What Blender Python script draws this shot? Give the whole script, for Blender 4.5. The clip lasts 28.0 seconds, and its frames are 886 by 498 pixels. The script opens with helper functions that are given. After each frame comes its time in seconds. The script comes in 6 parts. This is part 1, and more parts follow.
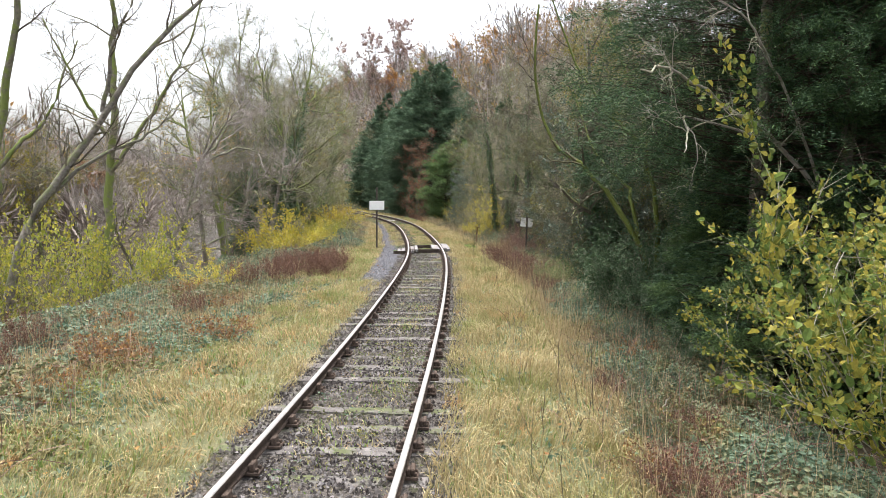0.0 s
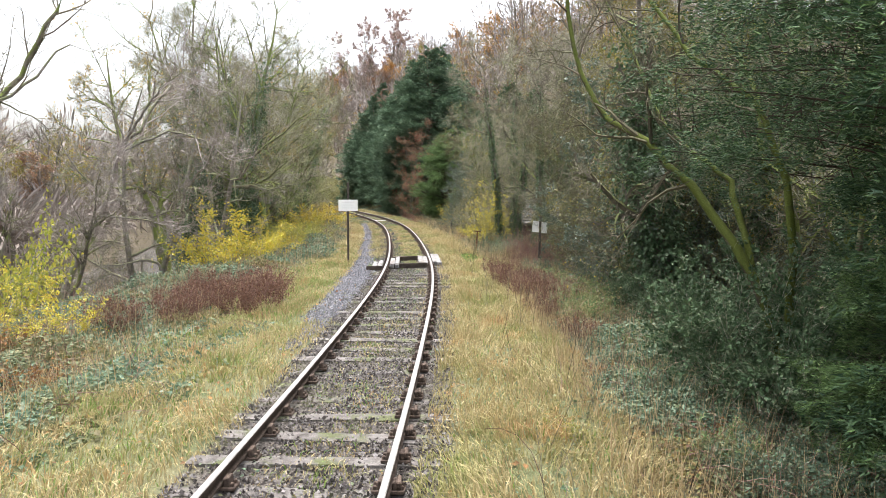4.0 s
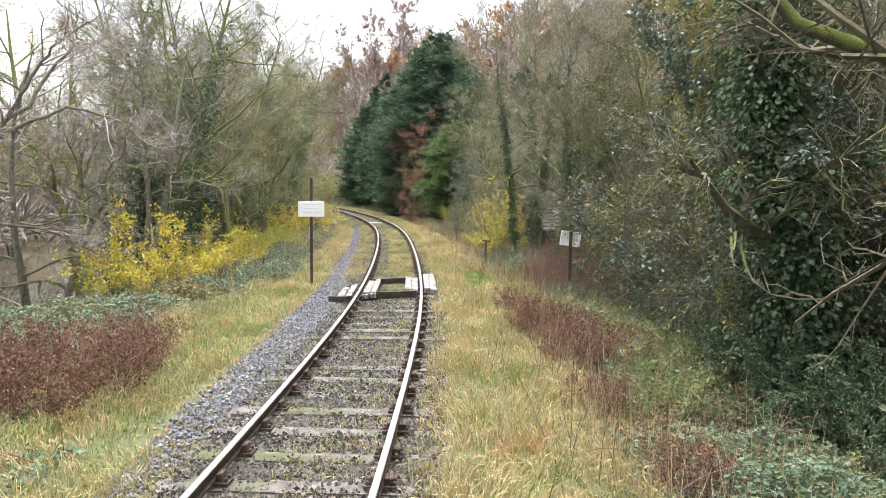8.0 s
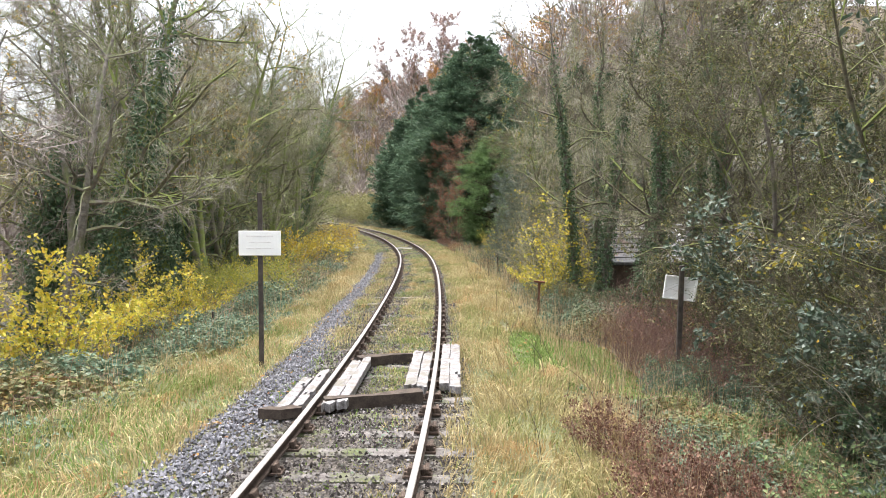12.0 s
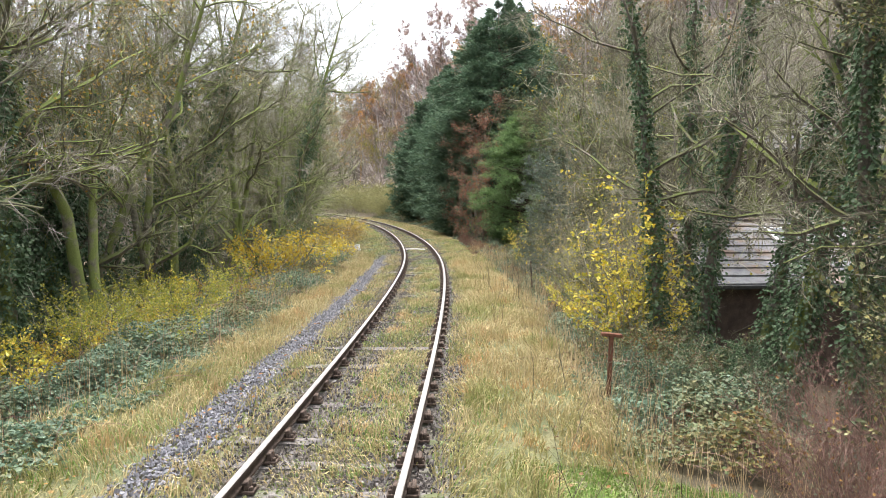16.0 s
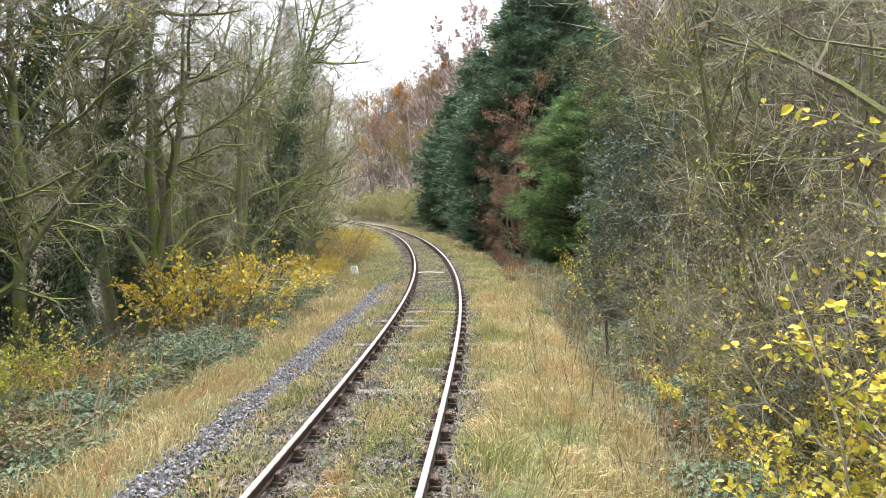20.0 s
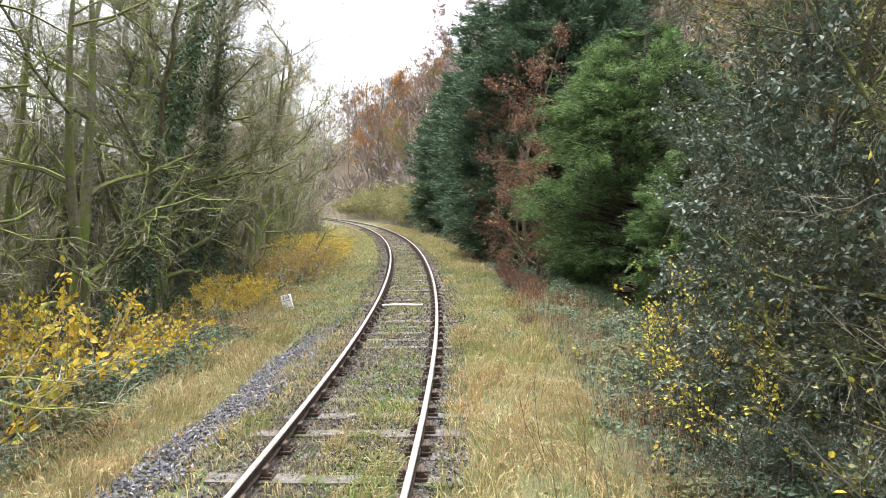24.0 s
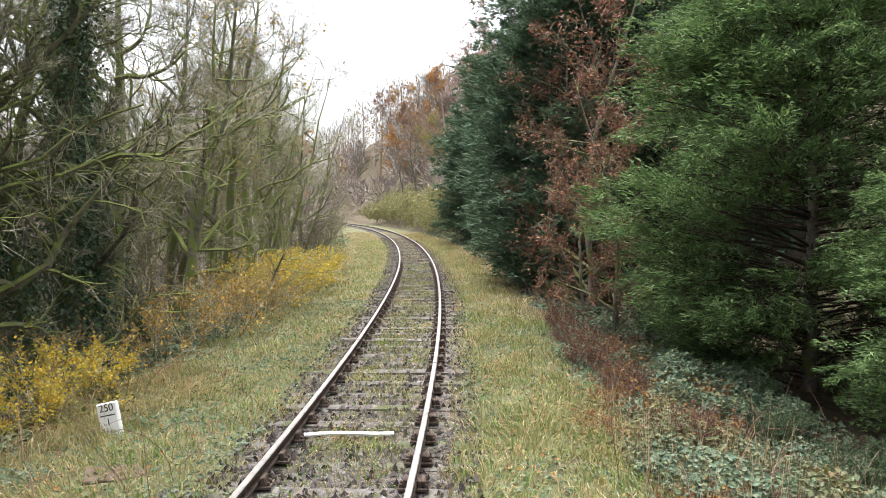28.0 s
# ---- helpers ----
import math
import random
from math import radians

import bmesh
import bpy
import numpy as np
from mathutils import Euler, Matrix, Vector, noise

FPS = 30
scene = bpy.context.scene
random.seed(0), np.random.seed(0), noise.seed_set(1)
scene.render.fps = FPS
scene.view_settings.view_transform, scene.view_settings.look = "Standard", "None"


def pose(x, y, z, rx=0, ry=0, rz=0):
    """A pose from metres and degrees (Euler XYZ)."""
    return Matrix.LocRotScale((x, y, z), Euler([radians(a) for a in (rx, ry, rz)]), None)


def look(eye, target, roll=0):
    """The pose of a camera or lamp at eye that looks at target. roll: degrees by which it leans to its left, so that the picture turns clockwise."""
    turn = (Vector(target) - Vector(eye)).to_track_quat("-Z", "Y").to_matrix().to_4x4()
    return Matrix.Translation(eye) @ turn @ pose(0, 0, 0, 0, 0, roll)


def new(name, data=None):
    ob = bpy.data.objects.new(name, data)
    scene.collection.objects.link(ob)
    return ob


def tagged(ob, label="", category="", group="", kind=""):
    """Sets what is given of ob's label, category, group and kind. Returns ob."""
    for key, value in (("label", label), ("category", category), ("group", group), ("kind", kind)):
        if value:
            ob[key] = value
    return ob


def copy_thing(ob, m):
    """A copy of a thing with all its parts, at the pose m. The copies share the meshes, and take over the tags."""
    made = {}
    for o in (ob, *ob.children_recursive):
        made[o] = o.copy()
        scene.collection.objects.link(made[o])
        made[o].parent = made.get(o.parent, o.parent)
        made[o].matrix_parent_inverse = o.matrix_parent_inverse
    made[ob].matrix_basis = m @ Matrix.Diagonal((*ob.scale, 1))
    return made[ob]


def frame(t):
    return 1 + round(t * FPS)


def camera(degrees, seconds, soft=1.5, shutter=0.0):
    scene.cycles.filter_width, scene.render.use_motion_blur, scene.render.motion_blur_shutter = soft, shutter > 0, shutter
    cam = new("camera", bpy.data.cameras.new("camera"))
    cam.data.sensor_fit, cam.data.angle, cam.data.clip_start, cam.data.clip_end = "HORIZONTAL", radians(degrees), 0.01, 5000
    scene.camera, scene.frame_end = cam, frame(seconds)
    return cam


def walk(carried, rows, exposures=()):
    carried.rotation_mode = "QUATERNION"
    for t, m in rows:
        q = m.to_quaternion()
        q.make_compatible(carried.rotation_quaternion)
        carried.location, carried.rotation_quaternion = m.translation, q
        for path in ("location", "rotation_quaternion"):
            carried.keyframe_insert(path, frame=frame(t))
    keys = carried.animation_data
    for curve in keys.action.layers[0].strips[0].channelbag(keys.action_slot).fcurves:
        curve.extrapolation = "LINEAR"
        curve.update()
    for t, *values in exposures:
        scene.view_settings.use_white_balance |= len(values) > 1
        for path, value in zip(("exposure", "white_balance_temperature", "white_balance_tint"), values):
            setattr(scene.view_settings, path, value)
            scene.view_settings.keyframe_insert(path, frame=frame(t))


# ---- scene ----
# ---- camera and its ride along the line ----
cam = camera(62.92, 28.0, soft=0.5)
RIDE = [
    (0.0, 1.553, 0.000, 2.496, 4.52, 4.43, 0.39),
    (0.5, 1.507, 0.989, 2.494, 4.64, 4.47, 0.21),
    (1.0, 1.497, 1.977, 2.496, 4.71, 4.50, 0.18),
    (1.5, 1.483, 2.963, 2.496, 4.66, 4.46, 0.24),
    (2.0, 1.464, 3.941, 2.497, 4.65, 4.44, 0.29),
    (2.5, 1.445, 4.904, 2.495, 4.64, 4.47, 0.18),
    (3.0, 1.415, 5.849, 2.492, 4.59, 4.50, 0.18),
    (3.5, 1.391, 6.774, 2.480, 4.65, 4.57, 0.32),
    (5.5, 1.301, 10.401, 2.483, 4.60, 4.87, 0.38),
    (6.0, 1.271, 11.299, 2.453, 4.69, 4.80, 0.60),
    (6.5, 1.237, 12.192, 2.482, 4.81, 4.85, 0.60),
    (7.0, 1.191, 13.081, 2.480, 4.91, 4.86, 0.66),
    (7.5, 1.145, 13.975, 2.486, 5.07, 4.81, 0.66),
    (8.0, 1.101, 14.880, 2.486, 5.30, 4.79, 0.59),
    (8.5, 1.047, 15.800, 2.485, 5.46, 4.72, 0.44),
    (9.0, 0.998, 16.741, 2.478, 5.86, 4.58, 0.42),
    (9.5, 0.934, 17.700, 2.484, 6.45, 4.38, 0.29),
    (10.0, 0.882, 18.679, 2.484, 7.12, 4.18, 0.21),
    (10.5, 0.807, 19.672, 2.487, 7.56, 3.96, 0.13),
    (11.0, 0.740, 20.676, 2.491, 8.05, 3.68, 0.17),
    (11.5, 0.678, 21.694, 2.494, 8.45, 3.45, 0.16),
    (12.0, 0.586, 22.720, 2.502, 8.74, 3.30, 0.23),
    (12.5, 0.523, 23.757, 2.501, 9.02, 3.14, 0.08),
    (14.5, 0.208, 27.985, 2.488, 10.19, 2.99, 0.23),
    (15.0, 0.096, 29.070, 2.493, 10.61, 3.12, 0.23),
    (15.5, -0.043, 30.187, 2.492, 11.17, 3.79, 0.15),
    (16.0, -0.176, 31.329, 2.496, 11.15, 3.95, 0.09),
    (16.5, -0.312, 32.492, 2.496, 11.70, 3.76, 0.06),
    (17.0, -0.446, 33.675, 2.504, 12.09, 3.73, -0.08),
    (17.5, -0.616, 34.852, 2.496, 12.31, 3.72, -0.16),
    (18.0, -0.782, 36.043, 2.494, 12.70, 3.70, -0.21),
    (18.5, -0.953, 37.246, 2.503, 13.13, 3.64, -0.38),
    (19.0, -1.154, 38.465, 2.516, 13.54, 3.62, -0.62),
    (19.5, -1.351, 39.703, 2.504, 13.85, 3.51, -0.43),
    (20.0, -1.550, 40.953, 2.492, 14.20, 3.46, -0.29),
    (20.5, -1.745, 42.195, 2.488, 14.40, 3.63, -0.51),
    (21.0, -1.935, 43.425, 2.510, 14.41, 3.68, -0.57),
    (21.5, -2.150, 44.639, 2.490, 14.35, 3.73, -0.52),
    (23.5, -2.981, 49.474, 2.504, 14.71, 3.80, -0.40),
    (24.0, -3.210, 50.677, 2.491, 14.80, 3.72, -0.49),
    (24.5, -3.437, 51.885, 2.490, 14.92, 3.72, -0.59),
    (25.0, -3.672, 53.103, 2.490, 14.97, 3.60, -0.60),
    (25.5, -3.930, 54.333, 2.506, 15.05, 3.56, -0.91),
    (26.0, -4.167, 55.585, 2.490, 15.47, 3.52, -0.35),
    (26.5, -4.437, 56.847, 2.485, 15.78, 3.57, -0.25),
    (27.0, -4.719, 58.124, 2.482, 16.40, 3.53, -0.08),
    (27.5, -5.010, 59.415, 2.482, 17.36, 3.40, 0.03),
    (28.0, -5.346, 60.704, 2.487, 17.95, 3.30, -0.16),
]
walk(cam, [(t, pose(x, y, z, 90 - dip, 0, turn) @ pose(0, 0, 0, 0, 0, lean)) for t, x, y, z, turn, dip, lean in RIDE],
     exposures=[(0, 1.65), (5, 1.9), (22, 1.95), (28, 1.8)])

# ---- overcast daylight ----
world = bpy.data.worlds.new("overcast")
scene.world = world
world.use_nodes = True
wt = world.node_tree
sky = wt.nodes.new("ShaderNodeTexSky")
sky.sky_type, sky.sun_disc = "NISHITA", False
sky.sun_elevation, sky.sun_rotation = radians(79), radians(-45)
sky.air_density, sky.dust_density = 1.0, 6.0
dull = wt.nodes.new("ShaderNodeHueSaturation")
dull.inputs["Saturation"].default_value = 0.36
wt.links.new(sky.outputs[0], dull.inputs["Color"])
wt.links.new(dull.outputs[0], wt.nodes["Background"].inputs[0])
wt.nodes["Background"].inputs[1].default_value = 0.15
sun = new("sun", bpy.data.lights.new("sun", "SUN"))
sun.data.energy, sun.data.angle, sun.data.color = 1.15, radians(60), (1.0, 0.965, 0.945)
sun.matrix_world = look((-12, 12, 90), (0, 0, 0))

# ---- the line of the track: heading follows these curvatures, every 10 m ----
BENDS = [0.0052, 0.0042, 0.0031, 0.0022, 0.0071, 0.0020, 0.0032, 0.0063, 0.0045, 0.0029, 0.0036, 0.0028, 0.0030, 0.0030, 0.0030, 0.0030, 0.0030, 0.0040, 0.0040, 0.0040, 0.0040, 0.0040, 0.0040, 0.0000, 0.0000]
STEP = 0.5
S = np.arange(-30, 420.01, STEP)
_k = np.interp(S, -10 + 10 * np.arange(len(BENDS)), BENDS)
_k[S < -5] = 0
_th = np.concatenate([[0], np.cumsum((_k[1:] + _k[:-1]) / 2 * STEP)])
_i0 = int(np.argmin(abs(S)))
TH = _th - _th[_i0]
_dx, _dy = -np.sin(TH), np.cos(TH)
TX = np.concatenate([[0], np.cumsum((_dx[1:] + _dx[:-1]) / 2 * STEP)])
TY = np.concatenate([[0], np.cumsum((_dy[1:] + _dy[:-1]) / 2 * STEP)])
TX, TY = TX - TX[_i0], TY - TY[_i0]


def along(s, d):
    """World x, y of the point s metres along the track and d metres to its right."""
    s, d = np.asarray(s, float), np.asarray(d, float)
    th = np.interp(s, S, TH)
    x, y = np.interp(s, S, TX), np.interp(s, S, TY)
    near, far = np.clip(d, -30, 30), d - np.clip(d, -30, 30)
    over = np.maximum(s - S[-1], 0) + np.minimum(s - S[0], 0)
    return (x + near * np.cos(th) + far * math.cos(0.21) - over * np.sin(th),
            y + near * np.sin(th) + far * math.sin(0.21) + over * np.cos(th))


def wobble(x, y, f=1.0):
    """A cheap smooth noise between about -1 and 1."""
    x, y = x * f, y * f
    return (np.sin(1.7 * x + 0.6 * y + 1.3) * np.sin(1.1 * y - 0.7 * x + 0.4) + 0.6 * np.sin(3.1 * x - 2.3 * y + 2.0)
            * np.sin(2.7 * y + 1.9 * x) + 0.4 * np.sin(5.3 * x + 4.1 * y) * np.sin(4.7 * y - 3.9 * x + 1.0)) / 1.5


RIGHT_A = ([0, 1.25, 1.7, 2.6, 3.4, 5, 7, 10, 16, 30, 60, 120, 900], [-.225, -.225, -.25, -.28, -.45, -.75, -1.3, -1.8, -1.9, -1.5, 1, 4, 12])
RIGHT_B = ([0, 1.25, 1.7, 2.6, 3.4, 5, 7, 10, 16, 30, 60, 120, 900], [-.225, -.225, -.24, -.2, -.15, 0, .5, 2.2, 7, 20, 27, 30, 40])
LEFT_A = ([0, 1.25, 1.8, 3.5, 5, 7, 9.0, 11.0, 12.4, 13.2, 20.5, 21.5, 25, 40, 100, 900],
          [-.225, -.225, -.25, -.27, -.32, -.42, -.75, -1.7, -3.0, -3.7, -3.7, -2.6, -2.0, -1.8, -1, 6])
LEFT_B = ([0, 1.25, 1.8, 3.5, 4.6, 6.5, 9.0, 11.0, 12.2, 13.2, 20.5, 21.5, 25, 40, 100, 900],
          [-.225, -.225, -.25, -.28, -.4, -1.1, -2.2, -3.1, -3.6, -3.7, -3.7, -2.6, -2.0, -1.8, -1, 6])


def level(s, d):
    """Height of the ground; the rail heads lie at 0."""
    s, d = np.asarray(s, float), np.asarray(d, float)
    w = np.clip((s - 62) / 45, 0, 1) * np.clip((300 - s) / 60, 0, 1)
    w = w * w * (3 - 2 * w)
    u = np.clip((s - 28) / 16, 0, 1)
    right = np.interp(d, *RIGHT_A) * (1 - w) + np.interp(d, *RIGHT_B) * w
    z = np.where(d >= 0, right, np.interp(-d, *LEFT_A) * (1 - u) + np.interp(-d, *LEFT_B) * u)
    rough = np.clip((abs(d) - 1.5) / 4, 0, 1) * 0.09 + np.clip((abs(d) - 25) / 60, 0, 1) * 2
    x, y = along(s, d)
    return z + rough * (wobble(x, y, 0.45) + 0.5 * wobble(x, y, 1.7) * (abs(d) < 25))


def spot(s, d, up=0.0):
    x, y = along(s, d)
    return Vector((float(x), float(y), float(level(s, d)) + up))


def heading(s):
    return math.degrees(float(np.interp(s, S, TH)))


# ---- materials ----
def nodes(name):
    m = bpy.data.materials.new(name)
    m.use_nodes = True
    return m, m.node_tree, m.node_tree.nodes["Principled BSDF"]


def ramp(nt, source, colours, stops=None):
    r = nt.nodes.new("ShaderNodeValToRGB")
    n = len(colours)
    stops = stops or [i / max(1, n - 1) for i in range(n)]
    while len(r.color_ramp.elements) < n:
        r.color_ramp.elements.new(0.5)
    for e, p, c in zip(r.color_ramp.elements, stops, colours):
        e.position, e.color = p, (*c, 1)
    nt.links.new(source, r.inputs[0])
    return r.outputs[0]


def noise_of(nt, scale, detail=4, vector=None, rough=0.55):
    if vector is None:
        vector = nt.nodes.new("ShaderNodeNewGeometry").outputs["Position"]
    n = nt.nodes.new("ShaderNodeTexNoise")
    n.inputs["Scale"].default_value, n.inputs["Detail"].default_value = scale, detail
    n.inputs["Roughness"].default_value = rough
    nt.links.new(vector, n.inputs["Vector"])
    return n.outputs["Fac"]


def mixed(nt, fac, a, b, how="MIX"):
    m = nt.nodes.new("ShaderNodeMix")
    m.data_type, m.blend_type = "RGBA", how
    for key, v in ((0, fac), (6, a), (7, b)):
        if hasattr(v, "is_output"):
            nt.links.new(v, m.inputs[key])
        else:
            m.inputs[key].default_value = v if key == 0 else (*v, 1)
    return m.outputs[2]


def bump(nt, bsdf, height, strength=0.4, distance=0.02):
    b = nt.nodes.new("ShaderNodeBump")
    b.inputs["Strength"].default_value, b.inputs["Distance"].default_value = strength, distance
    nt.links.new(height, b.inputs["Height"])
    nt.links.new(b.outputs[0], bsdf.inputs["Normal"])


def surface(name, colours, scale=6, rough=0.85, fine=60, relief=0.35, metal=0.0, stain=None, grain=0.55):
    """Colours mottled at two scales, with fine relief."""
    m, nt, b = nodes(name)
    c = ramp(nt, noise_of(nt, scale, 6), colours, [0.3 + 0.4 * i / max(1, len(colours) - 1) for i in range(len(colours))])
    f = noise_of(nt, fine, 3)
    c = mixed(nt, grain, c, ramp(nt, f, [(0.45,) * 3, (1.25,) * 3], [0.3, 0.7]), "MULTIPLY")
    if stain:
        c = mixed(nt, ramp(nt, noise_of(nt, scale * 0.35, 5), [(0, 0, 0), (1, 1, 1)], [0.5, 0.62]), c, stain)
    nt.links.new(c, b.inputs["Base Color"])
    b.inputs["Roughness"].default_value, b.inputs["Metallic"].default_value = rough, metal
    b.inputs["Specular IOR Level"].default_value = 0.5 if rough < 0.7 else 0.15
    bump(nt, b, f, relief, 0.01)
    return m


def leafy(name, colours, rough=0.55, through_light=0.3, patch=None, patch_scale=0.5, tuft=None):
    """Leaves: each piece takes its own colour; light passes through a little. patch: a second set of colours in patches."""
    m, nt, b = nodes(name)
    g = nt.nodes.new("ShaderNodeNewGeometry")
    c = ramp(nt, g.outputs["Random Per Island"], colours)
    if patch:
        c2 = ramp(nt, g.outputs["Random Per Island"], patch)
        c = mixed(nt, ramp(nt, noise_of(nt, patch_scale, 3), [(0, 0, 0), (1, 1, 1)], [0.5, 0.64]), c, c2)
    if tuft:
        c3 = ramp(nt, g.outputs["Random Per Island"], tuft)
        c = mixed(nt, ramp(nt, noise_of(nt, patch_scale * 2.3, 4), [(0, 0, 0), (1, 1, 1)], [0.57, 0.66]), c, c3)
    c = mixed(nt, 0.6, c, ramp(nt, noise_of(nt, 35, 2), [(0.55,) * 3, (1.3,) * 3], [0.3, 0.7]), "MULTIPLY")
    nt.links.new(c, b.inputs["Base Color"])
    b.inputs["Roughness"].default_value = rough
    b.inputs["Specular IOR Level"].default_value = 0.5 if rough < 0.5 else 0.2
    t = nt.nodes.new("ShaderNodeBsdfTranslucent")
    nt.links.new(c, t.inputs["Color"])
    mix = nt.nodes.new("ShaderNodeMixShader")
    mix.inputs[0].default_value = through_light
    nt.links.new(b.outputs[0], mix.inputs[1])
    nt.links.new(t.outputs[0], mix.inputs[2])
    nt.links.new(mix.outputs[0], nt.nodes["Material Output"].inputs[0])
    return m


def bark(name, colours, moss, amount):
    """Bark with moss on its upper sides and in patches."""
    m, nt, b = nodes(name)
    c = ramp(nt, noise_of(nt, 9, 6), colours, [0.3, 0.7])
    g = nt.nodes.new("ShaderNodeNewGeometry")
    sep = nt.nodes.new("ShaderNodeSeparateXYZ")
    nt.links.new(g.outputs["Normal"], sep.inputs[0])
    add = nt.nodes.new("ShaderNodeMath")
    add.operation = "MULTIPLY_ADD"
    nt.links.new(sep.outputs[2], add.inputs[0])
    add.inputs[1].default_value = 0.22
    nt.links.new(noise_of(nt, 3.0, 5), add.inputs[2])
    c = mixed(nt, ramp(nt, add.outputs[0], [(0, 0, 0), (1, 1, 1)], [0.62 - amount * 0.4, 0.75 - amount * 0.4]), c, moss)
    f = noise_of(nt, 70, 3)
    c = mixed(nt, 0.6, c, ramp(nt, f, [(0.5,) * 3, (1.3,) * 3], [0.3, 0.7]), "MULTIPLY")
    nt.links.new(c, b.inputs["Base Color"])
    b.inputs["Roughness"].default_value = 0.9
    b.inputs["Specular IOR Level"].default_value = 0.2
    bump(nt, b, f, 0.6, 0.015)
    return m


M = {}
M["soil"] = None
M["steel"] = surface("worn_steel", [(.34, .32, .30), (.50, .47, .445)], 14, 0.42, 120, 0.1, 0.75)
M["rust"] = surface("rusty_iron", [(.055, .042, .035), (.12, .088, .07)], 18, 0.85, 90, 0.4)
M["sleeper"] = surface("weathered_sleeper", [(.075, .067, .061), (.20, .185, .177)], 7, 0.9, 55, 0.6, stain=(.09, .10, .05))
M["old_stone"] = leafy("old_ballast", [(.022, .019, .018), (.05, .044, .042), (.11, .10, .096), (.26, .245, .24), (.045, .038, .036), (.032, .027, .025), (.06, .052, .048), (.16, .148, .142)], 0.9, 0.0,
                        [(.05, .06, .022), (.14, .12, .105), (.055, .045, .035), (.09, .10, .035), (.24, .22, .2), (.04, .034, .028)], 0.8)
M["new_stone"] = leafy("clean_ballast", [(.11, .11, .125), (.17, .17, .19), (.24, .24, .265), (.08, .08, .09), (.33, .33, .36)], 0.85, 0.0)
M["plank"] = surface("bleached_plank", [(.15, .14, .135), (.34, .33, .335)], 11, 0.8, 55, 0.8, stain=(.16, .15, .13), grain=.8)
M["baulk"] = surface("dark_baulk", [(.045, .035, .03), (.10, .08, .065)], 8, 0.9, 60, 0.5)
M["white"] = surface("white_paint", [(.86, .86, .86), (.90, .90, .89)], 5, 0.5, 40, 0.05, grain=0.06)
M["post"] = surface("dark_post", [(.05, .043, .038), (.10, .085, .075)], 8, 0.85, 60, 0.4)
M["ink"] = surface("black_paint", [(.02, .02, .02), (.05, .05, .05)], 9, 0.6, 60, 0.1)
M["faint"] = surface("faded_lettering", [(.74, .72, .72), (.80, .78, .78)], 9, 0.6, 60, 0.1)
M["grass"] = leafy("dry_grass", [(.35, .28, .135), (.48, .395, .21), (.26, .20, .10), (.56, .48, .28), (.25, .24, .09)], 0.7, 0.35,
                   [(.14, .18, .05), (.21, .24, .075), (.30, .285, .12), (.38, .32, .16), (.13, .155, .05)], 0.55,
                   [(.42, .28, .13), (.50, .35, .18), (.33, .20, .09), (.56, .43, .24)])
M["green_grass"] = leafy("green_grass", [(.12, .20, .045), (.16, .26, .06), (.21, .28, .085), (.28, .29, .12)], 0.65, 0.35)
M["straw"] = leafy("straw_stems", [(.46, .34, .18), (.60, .48, .30), (.33, .22, .12)], 0.75, 0.25)
M["bramble"] = leafy("bramble_leaves", [(.07, .12, .075), (.115, .175, .11), (.17, .23, .165), (.09, .15, .10), (.18, .20, .10), (.19, .225, .165)], 0.6, 0.25,
                     [(.14, .16, .06), (.20, .16, .07), (.10, .14, .05), (.26, .19, .06), (.17, .095, .055), (.13, .16, .08)], 0.35)
M["dock"] = leafy("dead_dock", [(.10, .047, .034), (.15, .075, .05), (.20, .11, .072), (.075, .036, .028), (.26, .17, .11)], 0.8, 0.15)
M["fern"] = leafy("rusty_leaves", [(.27, .13, .05), (.19, .09, .045), (.38, .22, .07), (.15, .08, .045), (.33, .24, .12)], 0.7, 0.25)
M["yellow"] = leafy("yellow_leaves", [(.56, .47, .05), (.66, .57, .09), (.46, .42, .06), (.34, .36, .06), (.54, .36, .04), (.72, .66, .18)], 0.5, 0.4)
M["oakleaf"] = leafy("orange_oak_leaves", [(.40, .26, .07), (.50, .36, .09), (.33, .19, .06), (.28, .24, .08)], 0.6, 0.4)
M["amber"] = leafy("amber_leaves", [(.56, .41, .045), (.64, .51, .07), (.46, .28, .035), (.40, .36, .06), (.68, .57, .13)], 0.5, 0.4)
M["limegreen"] = leafy("yellowing_leaves", [(.26, .30, .06), (.42, .41, .075), (.20, .25, .05), (.56, .48, .085), (.17, .21, .045)], 0.5, 0.4)
M["dark_twig"] = leafy("dark_twigs", [(.05, .042, .032), (.10, .084, .062), (.23, .20, .15), (.09, .09, .048), (.15, .13, .096)], 0.9, 0.0)
M["palegreen_leaf"] = leafy("dock_leaves", [(.20, .26, .12), (.28, .32, .17), (.15, .22, .09)], 0.5, 0.3)
M["palegreen"] = leafy("pale_leaves", [(.11, .12, .045), (.32, .30, .15), (.17, .18, .065), (.40, .36, .19)], 0.7, 0.35)
M["hazel"] = leafy("hazel_leaves", [(.10, .16, .04), (.16, .22, .055), (.36, .32, .06), (.07, .12, .03), (.48, .40, .08)], 0.5, 0.4)
M["hazelgold"] = leafy("gold_green_leaves", [(.42, .42, .07), (.56, .52, .09), (.34, .38, .06), (.56, .36, .05), (.66, .58, .16)], 0.5, 0.4)
M["ivy"] = leafy("ivy_leaves", [(.045, .085, .04), (.07, .12, .055), (.105, .155, .08), (.055, .10, .052), (.17, .21, .13)], 0.58, 0.14)
